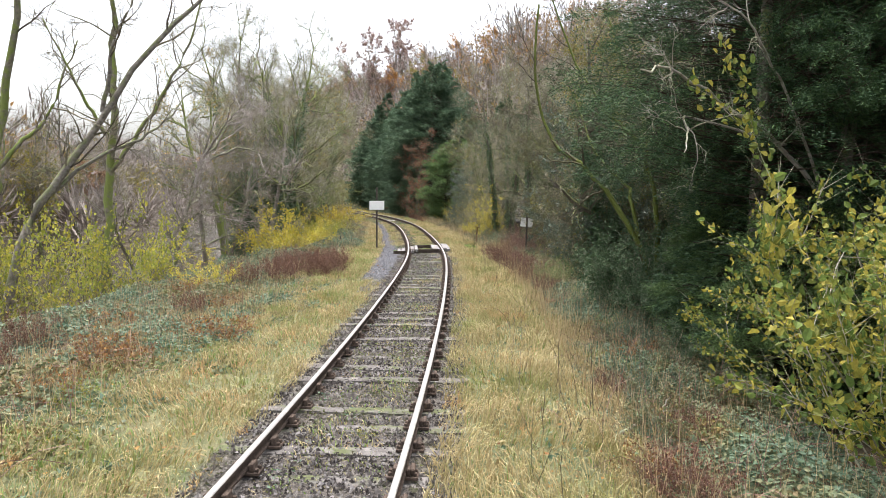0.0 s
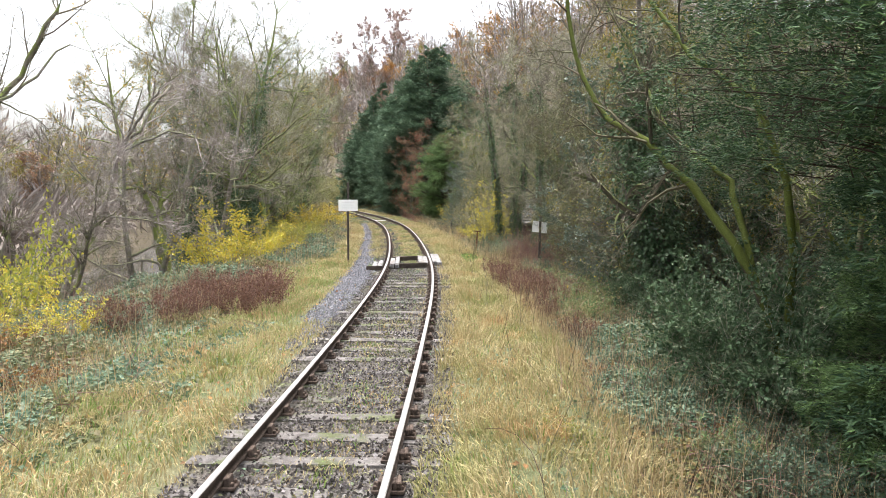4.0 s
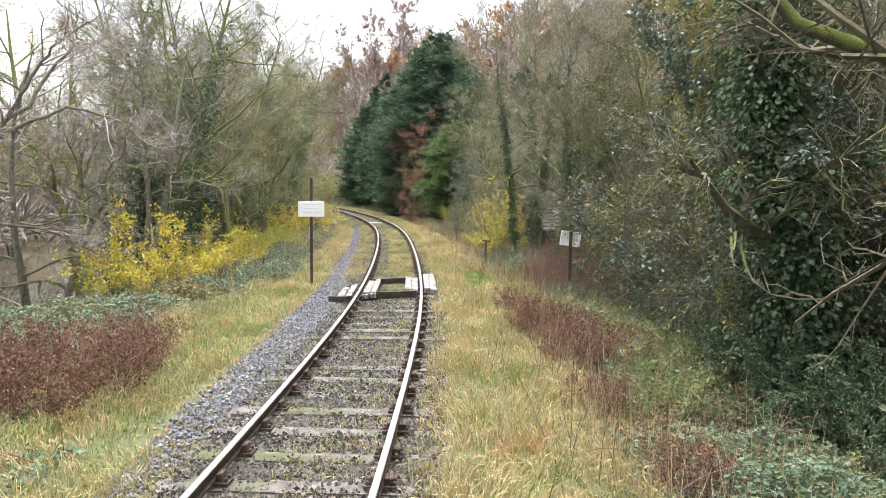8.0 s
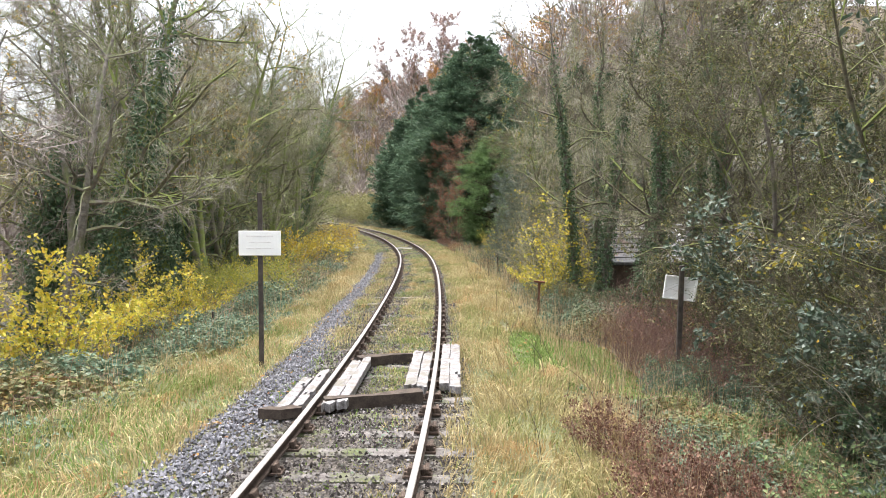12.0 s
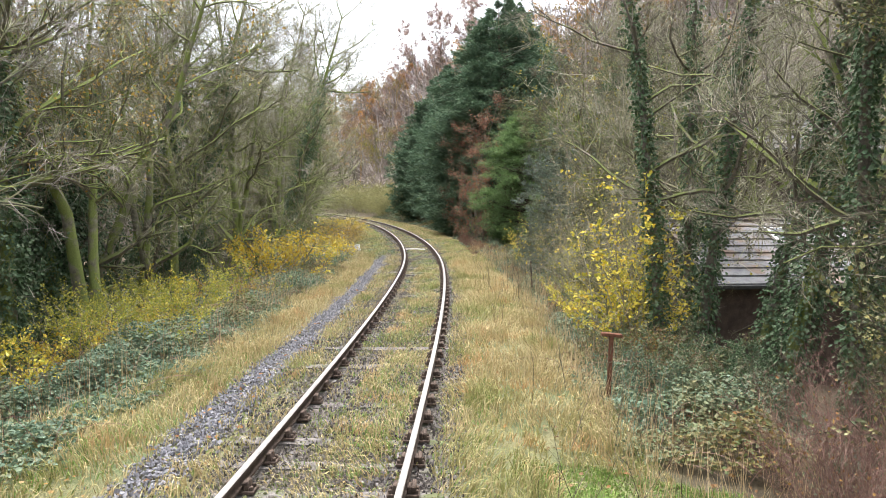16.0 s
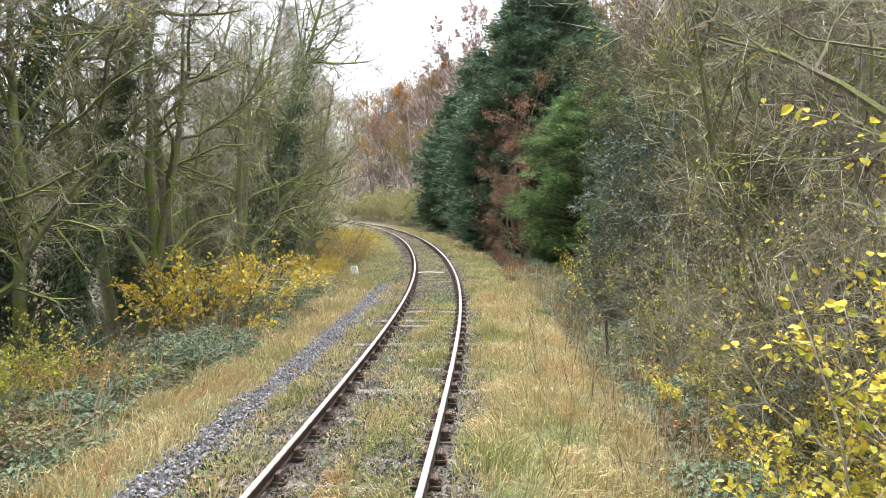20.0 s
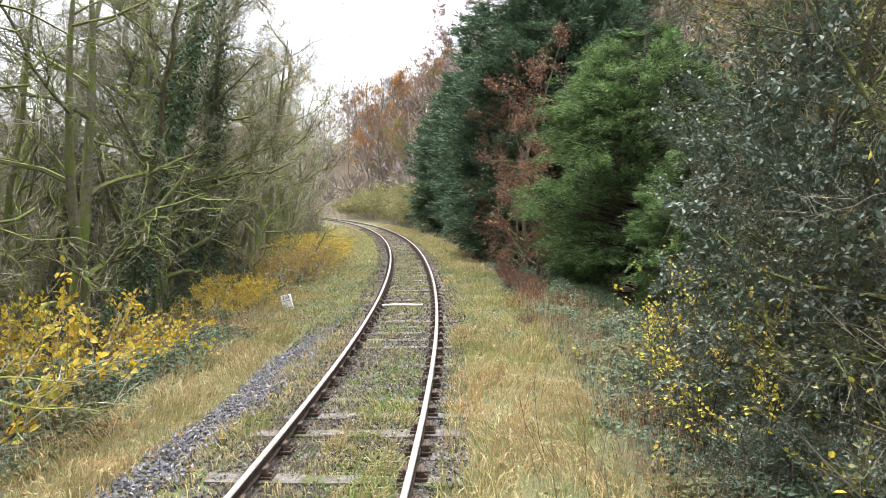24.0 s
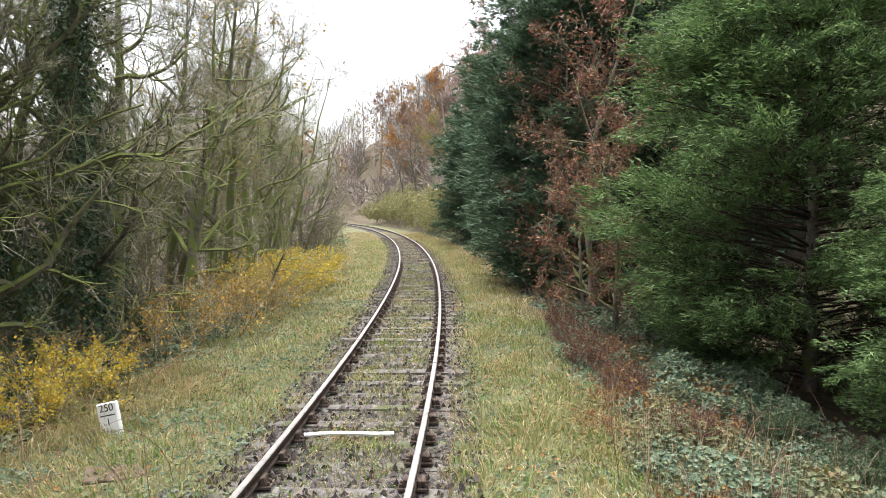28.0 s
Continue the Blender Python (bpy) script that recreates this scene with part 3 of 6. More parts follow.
def build_sleepers():
    rng = random.Random(5)
    kinds, chair = [sleeper_mesh(i) for i in range(6)], chair_mesh()
    s, n = 1.6, 0
    while s < 190:
        x, y = along(s, rng.uniform(-.04, .04))
        m = pose(float(x), float(y), (-.190 + rng.uniform(-.02, .012) if s > 55 else -.190 + rng.uniform(-.03, .014)), rng.uniform(-2, 2), rng.uniform(-.6, .6), heading(s) + rng.uniform(-1.5, 1.5))
        ob = part("sleeper", kinds[n % 6], track)
        ob.matrix_basis = m
        if s < 95:
            for side, flip in ((-.7525, 180), (.7525, 0)):
                cx, cy = along(s, side)
                c = part("rail_chair", chair, track)
                c.matrix_basis = pose(float(cx), float(cy), -.186, 0, 0, heading(s) + flip) @ Matrix.Diagonal((.82, .85, .9, 1))
        s += .72 + rng.uniform(-.03, .03)
        n += 1


def scatter(rng, s0, s1, d0, d1, n):
    s, d = rng.uniform(s0, s1, n), d0 + (d1 - d0) * rng.uniform(0, 1, n)
    x, y = along(s, d)
    return s, d, x, y


def single_stone():
    """Stones that stand as pieces of their own: each takes its own grey."""
    m, nt, b = nodes("single_ballast")
    c = ramp(nt, nt.nodes.new("ShaderNodeObjectInfo").outputs["Random"], [(.08, .08, .09), (.17, .17, .19), (.24, .24, .265), (.33, .33, .36)])
    c = mixed(nt, 0.6, c, ramp(nt, noise_of(nt, 35, 2), [(0.55,) * 3, (1.3,) * 3], [0.3, 0.7]), "MULTIPLY")
    nt.links.new(c, b.inputs["Base Color"])
    b.inputs["Roughness"].default_value, b.inputs["Specular IOR Level"].default_value = 0.85, 0.2
    return m


M["new_stone_single"] = single_stone()


def build_ballast():
    rng = np.random.default_rng(3)
    s, d, x, y = scatter(rng, 2, 66, -1.4, 1.35, 100000)
    keep = (abs(abs(d) - .7525) > .06)
    s, d, x, y = s[keep], d[keep], x[keep], y[keep]
    bank = -.197 + .014 * wobble(x, y, 1.3) + rng.uniform(-.016, .016, len(s)) - .005 * (s > 55) - .10 * np.clip((abs(d) - 1.2) / .2, 0, 1)
    v, f = chips(rng, np.stack([x, y, bank], 1), rng.uniform(.02, .052, len(s)))
    s, d, x, y = scatter(rng, 66, 125, -1.4, 1.4, 20000)
    v2, f2 = chips(rng, np.stack([x, y, -.199 + rng.uniform(-.016, .016, len(s))], 1), rng.uniform(.04, .085, len(s)))
    s, d, x, y = scatter(rng, 30, 67, -2.0, -1.3, 9000)
    v3, f3 = chips(rng, np.stack([x, y, level(s, d) + rng.uniform(0, .02, len(s))], 1), rng.uniform(.035, .065, len(s)))
    tagged(new("ballast", mesh("ballast", *joined([(v, f), (v2, f2), (v3, f3)]), M["old_stone"])), "old brown mossy ballast stones between the sleepers", "ballast", kind="stuff")
    s, d, x, y = scatter(rng, 19.5, 67.5, -2.5, -1.0, 46000)
    mid = -1.5 - .42 * np.interp(s, [20, 34, 44, 57, 67], [0, .35, 1, 1.1, .1]) + .05 * wobble(x, y, 1.5)
    half = np.interp(s, [19.5, 23, 30, 36, 56, 63, 67.5], [.12, .3, .42, .3, .26, .32, .05])
    keep = abs(d - mid) < half * (1 + .25 * rng.normal(size=len(s)))
    s, d, x, y = s[keep], d[keep], x[keep], y[keep]
    near = np.flatnonzero((s > 26.5) & (s < 31.5) & (d > -1.85))[:300]
    kinds = []
    for i in range(8):
        w, g = stones(rng, np.zeros((1, 3)), np.ones(1))
        kinds.append(mesh("stone", w, g, M["new_stone_single"]))
    for i in near:
        k = float(rng.uniform(.035, .058))
        st = part("stone", kinds[int(i) % 8], track)
        st.matrix_basis = pose(float(x[i]), float(y[i]), float(level(s[i], d[i])) + .05, float(rng.uniform(0, 40)), 0, float(rng.uniform(0, 360))) @ Matrix.Diagonal((k, k, k * .8, 1))
    v, f = stones(rng, np.stack([x, y, level(s, d) + .01 + rng.uniform(0, .05, len(s)) * (1 - abs(d - mid[keep]) / .6)], 1), rng.uniform(.03, .056, len(s)))
    tagged(new("ballast_shoulder", mesh("ballast_shoulder", v, f, M["new_stone"])), "strip of clean blue-grey ballast stones beside the rail", "ballast", kind="stuff")


build_ballast()


# ---- foot crossing of timber beside the sign ----
def board(name, s, d, length, width, thick, turn, top, mat, parent, seed, worn=0.0):
    rng = random.Random(seed)
    bm = bmesh.new()
    bmesh.ops.create_grid(bm, x_segments=4, y_segments=max(2, int(length / .16)), size=.5)
    for v in bm.verts:
        end = abs(v.co.y) > .49
        v.co.x = v.co.x * width + (rng.uniform(-.008, .008) if abs(v.co.x) > .49 else 0)
        v.co.y = v.co.y * length + rng.uniform(-.02, .02) + (rng.uniform(-.06, .06) if end else 0)
        v.co.z = rng.uniform(-.007, .003)
    if worn:
        gone = [f for f in bm.faces if rng.random() < worn]
        bmesh.ops.delete(bm, geom=gone, context="FACES")
    down = bmesh.ops.extrude_edge_only(bm, edges=[e for e in bm.edges if e.is_boundary])
    for g in down["geom"]:
        if isinstance(g, bmesh.types.BMVert):
            g.co.z = -thick
    bmesh.ops.recalc_face_normals(bm, faces=bm.faces)
    ob = part(name, from_bm(name, bm, mat), parent)
    x, y = along(s, d)
    ob.matrix_basis = pose(float(x), float(y), top, rng.uniform(-.5, .5), rng.uniform(-1, 1), heading(s) + turn)


crossing = thing("timber_crossing", "foot crossing of bleached planks and dark baulks laid between the rails", "level crossing")
for i, (d, s, ln, w, worn) in enumerate([(-1.17, 32.5, 1.7, .15, .05), (-1.0, 32.9, 2.0, .14, .04), (-.58, 33.1, 2.7, .16, .0), (-.41, 33.2, 2.7, .13, .0),
                                         (.42, 34.0, 2.4, .165, .0), (.588, 33.95, 2.45, .15, .0), (.90, 34.3, 2.9, .14, .0), (1.06, 34.3, 3.0, .16, .02)]):
    board("plank", s, d, ln, w, .11, 0, -.02 - .012 * (i % 3) - (.06 if i < 2 else 0), M["plank"], crossing, i, worn)
board("baulk", 32.2, -.02, .16, 1.36, .17, 24, -.02, M["baulk"], crossing, 21)
board("baulk", 34.9, .02, .12, 1.30, .15, 22, -.03, M["baulk"], crossing, 22)
board("baulk", 31.6, -1.15, .14, .55, .13, 18, -.05, M["baulk"], crossing, 23)


# ---- signs and posts ----
def build_sign():
    ob = thing("sign", "white rectangular sign board on a dark wooden post", "sign")
    ob.matrix_basis = Matrix.Translation(spot(34.8, -2.27)) @ pose(0, 0, 0, 0, 0, heading(34.8) + 4)
    g = float(level(34.8, -2.27))
    bm = bmesh.new()
    h = 2.74 - g
    box(bm, (.075, .075, h + .3), (0, .05, h / 2 - .15), bevel=.008)
    part("post", from_bm("post", bm, M["post"]), ob)
    bm = bmesh.new()
    box(bm, (.71, .02, .42), (0, 0, 2.09 - .21 - g), bevel=.004)
    b = part("board", from_bm("board", bm, M["white"]), ob, "white painted board with faded lettering")
    for i in range(3):
        bm = bmesh.new()
        box(bm, (.46 - .09 * (i % 2), .003, .016), (0, -.013, 2.0 - .105 * i - g))
        part("lettering", from_bm("lettering", bm, M["faint"]), b, "faded line of unreadable lettering")


build_sign()


def words(name, text, size, at, parent, mat):
    cu = bpy.data.curves.new(name, "FONT")
    cu.body, cu.size, cu.align_x, cu.align_y, cu.extrude = text, size, "CENTER", "CENTER", .0015
    tmp = bpy.data.objects.new(name, cu)
    scene.collection.objects.link(tmp)
    me = bpy.data.meshes.new_from_object(tmp.evaluated_get(bpy.context.evaluated_depsgraph_get()))
    bpy.data.objects.remove(tmp)
    me.materials.clear()
    me.materials.append(mat)
    me.transform(pose(*at, 90, 0, 0))
    return part(name, me, parent)


def build_gradient_post():
    ob = thing("gradient_post", "small leaning white post with black numbers in the verge", "marker post")
    ob.matrix_basis = Matrix.Translation(spot(69.4, -3.05)) @ pose(0, 0, -.2, -4, -13, heading(69.4) - 6)
    bm = bmesh.new()
    box(bm, (.27, .07, .80), (0, 0, .22), bevel=.012)
    for v in bm.verts:
        if v.co.z > .6 and abs(v.co.x) > .12:
            v.co.z -= .035
    part("post", from_bm("post", bm, M["white"]), ob)
    words("number", "250", .13, (0, -.037, .52), ob, M["ink"])
    bm = bmesh.new()
    box(bm, (.2, .004, .014), (0, -.037, .43))
    part("rule", from_bm("rule", bm, M["ink"]), ob)
    words("number", "1", .13, (0, -.037, .345), ob, M["ink"])


build_gradient_post()


def build_rusty_post():
    ob = thing("rusty_post", "rusty iron T-shaped post standing in brambles", "post")
    ob.matrix_basis = Matrix.Translation(spot(41.6, 3.35)) @ pose(0, 0, 0, 0, 2, heading(41.6))
    g = float(level(41.6, 3.35))
    bm = bmesh.new()
    box(bm, (.06, .06, .9 - g), (0, 0, (.54 - g) / 2 - .18), bevel=.006)
    part("stem", from_bm("stem", bm, M["redstem_iron"]), ob)
    bm = bmesh.new()
    box(bm, (.30, .09, .05), (0, 0, .54 - g), (0, 3, 0), .008)
    part("cap", from_bm("cap", bm, M["redstem_iron"]), ob)


M["redstem_iron"] = surface("red_rust", [(.10, .045, .03), (.17, .08, .05)], 18, 0.85, 90, 0.4)
build_rusty_post()


def build_notice():
    """A notice board seen from behind, its post on the near side."""
    ob = thing("notice_board", "back of a tilted white notice board in brambles", "sign")
    ob.matrix_basis = Matrix.Translation(spot(35.7, 5.1)) @ pose(0, 0, 0, 0, 1, heading(35.7) + 3)
    g = float(level(35.7, 5.1))
    bm = bmesh.new()
    box(bm, (.085, .06, 1.75 - g), (.02, -.05, (1.45 - g) / 2 - .13), bevel=.006)
    part("post", from_bm("post", bm, M["post"]), ob)
    bm = bmesh.new()
    box(bm, (.60, .02, .40), (.02, 0, 1.05 - g), (0, 6, 0), .004)
    board = part("board", from_bm("board", bm, M["white"]), ob, "white painted board")
    for x, z, w, h in ((0, .2, .60, .03), (0, -.2, .60, .03), (-.285, 0, .03, .37), (.285, 0, .03, .37)):
        bm = bmesh.new()
        box(bm, (w, .022, h), (0, 0, 0), (0, 0, 0), .003)
        bm.transform(pose(.02, 0, 1.05 - g, 0, 6, 0) @ pose(x, -.02, z))
        part("rim", from_bm("rim", bm, M["white"]), board)


build_notice()


def build_stake(s, d, h, lean):
    ob = thing("stake", "short dark wooden stake in the verge", "post", "stakes in the verge")
    ob.matrix_basis = Matrix.Translation(spot(s, d)) @ pose(0, 0, 0, lean, lean, 0)
    bm = bmesh.new()
    box(bm, (.05, .05, h + .3), (0, 0, h / 2 - .15), bevel=.01)
    part("shaft", from_bm("shaft", bm, M["post"]), ob)


build_stake(38.5, -4.3, .55, 4)
build_stake(66.3, -5.6, 1.0, 3)
build_stake(54.5, 3.6, 1.0, -3)


M["brownslab"] = surface("brown_stone", [(.10, .07, .05), (.17, .125, .095)], 8, 0.9, 50, 0.4)


def build_slab():
    bm = bmesh.new()
    box(bm, (.62, .4, .06), (0, 0, .03), bevel=.012)
    ob = new("stone_slab", from_bm("stone_slab", bm, M["brownslab"]))
    tagged(ob, "flat brown slab lying in the grass by the post", "slab")
    ob.matrix_basis = Matrix.Translation(spot(68.0, -2.35, -.03)) @ pose(0, 0, 0, 3, 4, 40)


build_slab()


def build_white_stick():
    rng = np.random.default_rng(8)
    s = np.linspace(0, 1, 7)
    x, y = along(68.95 + .12 * s, -.62 + 1.02 * s)
    p = np.stack([x, y, -.125 + .012 * np.sin(5 * s)], 1)[None]
    tagged(new("white_stick", mesh("white_stick", *tubes(p, np.full((1, 7), .024), 6), M["white"])), "whitish stripped stick lying across a sleeper", "stick")


build_white_stick()


# ---- houses below the bank ----
def build_house(name, s, d, turn, length, width, eaves, ridge, label, light=True):
    """A low house with its ridge along the track: eaves and ridge are heights above the rails."""
    ob = thing(name, label, "house")
    g = float(level(s, d)) - .2
    x, y = along(s, d)
    ob.matrix_basis = pose(float(x), float(y), g, 0, 0, heading(s) + turn)
    e, r, hw, hl = eaves - g, ridge - g, width / 2, length / 2
    bm = bmesh.new()
    prof = [(-hw, 0), (hw, 0), (hw, e), (0, r - .12), (-hw, e)]
    a = [bm.verts.new((px, -hl, pz)) for px, pz in prof]
    b = [bm.verts.new((px, hl, pz)) for px, pz in prof]
    bm.faces.new(a)
    bm.faces.new(b[::-1])
    for i in range(5):
        j = (i + 1) % 5
        bm.faces.new((a[i], b[i], b[j], a[j]))
    bmesh.ops.recalc_face_normals(bm, faces=bm.faces)
    part("wall", from_bm("wall", bm, M["cladding"]), ob)
    slope = math.hypot(hw + .35, (r - e) * (hw + .35) / hw)
    pitch = math.degrees(math.atan2(r - e, hw))
    courses = 9
    for side in (-1, 1):
        for k in range(courses):
            bm = bmesh.new()
            box(bm, (slope / courses + .05, length + .5, .04), (0, 0, 0), bevel=.004)
            q = part("roof_course", from_bm("roof_course", bm, M["slate"]), ob)
            t = (k + .5) / courses
            q.matrix_basis = pose(side * (hw + .35) * (1 - t), 0, r - (r - e) * (1 - t) * (hw + .35) / hw + .03, 0, side * (pitch - 5.5), 0)
    bm = bmesh.new()
    box(bm, (.24, length + .5, .08), (0, 0, r + .06), bevel=.02)
    part("ridge", from_bm("ridge", bm, M["slate"]), ob)
    for side in (-1, 1):
        bm = bmesh.new()
        box(bm, (.11, length + .5, .10), (side * (hw + .36), 0, e - (r - e) * .35 / hw - .02), bevel=.02)
        part("gutter", from_bm("gutter", bm, M["ink"]), ob)
    if light:
        w = part("skylight", from_bm("skylight", _window_bm(.75, .85), M["white"]), ob, "white framed skylight")
        w.matrix_basis = pose(-hw * .36, length * .23, r - (r - e) * .36 + .12, 0, -pitch, 0)
        bm = bmesh.new()
        box(bm, (.6, .7, .02), (0, 0, .035))
        part("pane", from_bm("pane", bm, M["glass"]), w)


def _window_bm(w, h):
    bm = bmesh.new()
    box(bm, (w, h, .07), bevel=.012)
    return bm


def glass_material():
    m, nt, b = nodes("window_glass")
    nt.links.new(ramp(nt, noise_of(nt, 3, 2), [(.10, .12, .13), (.16, .18, .19)]), b.inputs["Base Color"])
    b.inputs["Roughness"].default_value = 0.06
    return m


M["glass"] = glass_material()
build_house("bungalow", 50.3, 11.3, 96, 9.6, 5.6, .78, 1.92, "low bungalow with pale grey roof and skylight behind ivied trees")
build_house("house", 62.0, 18.6, 90, 10.0, 5.0, 4.7, 6.4, "dark walled house with pale grey roof beyond the trees", False)


def build_tub():
    bm = bmesh.new()
    bmesh.ops.create_cone(bm, cap_ends=True, segments=20, radius1=.36, radius2=.42, depth=.8, matrix=Matrix.Translation((0, 0, .4)))
    bmesh.ops.bevel(bm, geom=[e for e in bm.edges if len(e.link_faces) == 2 and abs(e.verts[0].co.z - e.verts[1].co.z) < .01], offset=.03, segments=2, affect="EDGES")
    ob = new("water_butt", from_bm("water_butt", bm, M["teal"]))
    tagged(ob, "teal plastic water butt among the bushes", "water butt")
    ob.matrix_basis = Matrix.Translation(spot(52.1, 6.0))


build_tub()

# ---- trees and shrubs: one of each kind is grown, then set out ----
PLACES = {}


def put(ob, s, d, turn=0, size=1.0, lean=(0, 0), label="", sink=0.05, tall=None):
    m = Matrix.Translation(spot(s, d, -sink)) @ pose(0, 0, 0, 0, 0, heading(s)) @ pose(0, 0, 0, *lean, 0) @ pose(0, 0, 0, 0, 0, turn) @ Matrix.Diagonal((size, size, tall or size, 1))
    PLACES.setdefault(ob, []).append((m, label))


def set_out():
    for ob, rows in PLACES.items():
        for m, label in rows[1:]:
            tagged(copy_thing(ob, m), label)
        ob.matrix_basis = rows[0][0]
        tagged(ob, rows[0][1])


DETAIL = [(15, .32, .8, .27, 6, 4, .15, .05), (7, .2, .8, .42, 5, 3, .2, .04), (6, .2, .7, .48, 4, 3, .24, .02)]
PLAIN = [(13, .2, .85, .30, 5, 3, .17, .04), (8, .15, .75, .45, 4, 3, .22, .03)]


def tree(seed, name, label, h, r, stems=1, spread=0.12, orders=DETAIL, trunk="mossy", twig="twig", leaf=None, leaf_n=0, leaf_size=.07,
         ivy=0, ivy_top=.75, wander=.09, twig_len=.5, twig_n=5, group="", rise=.03, leaf_low=0.0, twig_r=.0055, ivy_size=.08, ivy_puff=.2):
    rng = np.random.default_rng(seed)
    ob = thing(name, label, "tree", group or name.replace("_", " ") + " trees along the line")
    a = rng.uniform(0, 6.28, stems)
    start = np.stack([np.cos(a), np.sin(a), 0 * a], 1) * (0.0 if stems == 1 else .18) + np.array([0, 0, -.15])
    way = np.stack([np.cos(a) * spread, np.sin(a) * spread, 0 * a + 1], 1)
    stem, limbs, twigs, sp, op = woody(seed, start, way, h * rng.uniform(.85, 1.05, stems), r * rng.uniform(.8, 1.1, stems), orders, rise, wander, twig_len, twig_n, twig_r)
    part("trunk", mesh("trunk", *stem, M[trunk], smooth=True), ob)
    part("crown", mesh("crown", *joined([limbs, twigs]), M[trunk], M[twig], index=[0] * len(limbs[1]) + [1] * len(twigs[1])), ob)
    if leaf:
        pos, way, _ = along_paths(rng, op, leaf_n, .2)
        if leaf_low:
            keep = pos[:, 2] > leaf_low
            pos, way = pos[keep], way[keep]
        pos = pos + rng.normal(0, .12, pos.shape)
        part("foliage", mesh("foliage", *leaves(rng, pos, way + rng.normal(0, .8, pos.shape) + np.array([0, 0, -.3]), rng.uniform(.7, 1.3, len(pos)) * leaf_size, .7), M[leaf]), ob)
    if ivy:
        part("ivy", mesh("ivy", *ivy_on(rng, sp, r, int(ivy * 1.2), ivy_top, ivy_size, ivy_puff), M["ivy"]), ob, "dark green ivy round the trunk")
    return ob


def shrub(seed, name, label, h, spread, stems, leaf, leaf_n, size, stem="twig", category="shrub", rise=0.0, wander=.16, slim=.75, flat=1.2, orders=None, group="", stem_r=.014, low=.1):
    rng = np.random.default_rng(seed)
    ob = thing(name, label, category, group or name.replace("_", " ") + " plants along the line")
    a = rng.uniform(0, 6.28, stems)
    q = spread * np.sqrt(rng.uniform(.02, 1, stems))
    start = np.stack([np.cos(a), np.sin(a), 0 * a], 1) * (q * .35)[:, None] * h + np.array([0, 0, -.08])
    way = np.stack([np.cos(a) * q, np.sin(a) * q, 0 * a + 1], 1)
    st, limbs, twigs, sp, op = woody(seed, start, way, h * rng.uniform(.6, 1.1, stems), np.full(stems, stem_r), orders or [(6, .25, .7, .38, 5, 3, .2, .0)], rise, wander, h * .12, 5, .0028, 6, 3)
    part("brush", mesh("brush", *joined([st, limbs, twigs]), M[stem]), ob)
    if leaf:
        n1 = int(leaf_n * .75)
        p1, w1, _ = along_paths(rng, op, n1, .1)
        p2, w2, _ = along_paths(rng, sp, leaf_n - n1, .35)
        pos, way = np.concatenate([p1, p2]), np.concatenate([w1, w2])
        keep = pos[:, 2] > low
        pos, way = pos[keep] + rng.normal(0, size * .7, (keep.sum(), 3)), way[keep]
        face = rng.normal(size=pos.shape) + np.array([0, 0, flat])
        part("foliage", mesh("foliage", *(round_leaves if size > .058 else leaves)(rng, pos, way + rng.normal(0, .7, pos.shape), rng.uniform(.6, 1.3, len(pos)) * size, slim, .3, face), M[leaf]), ob)
    return ob


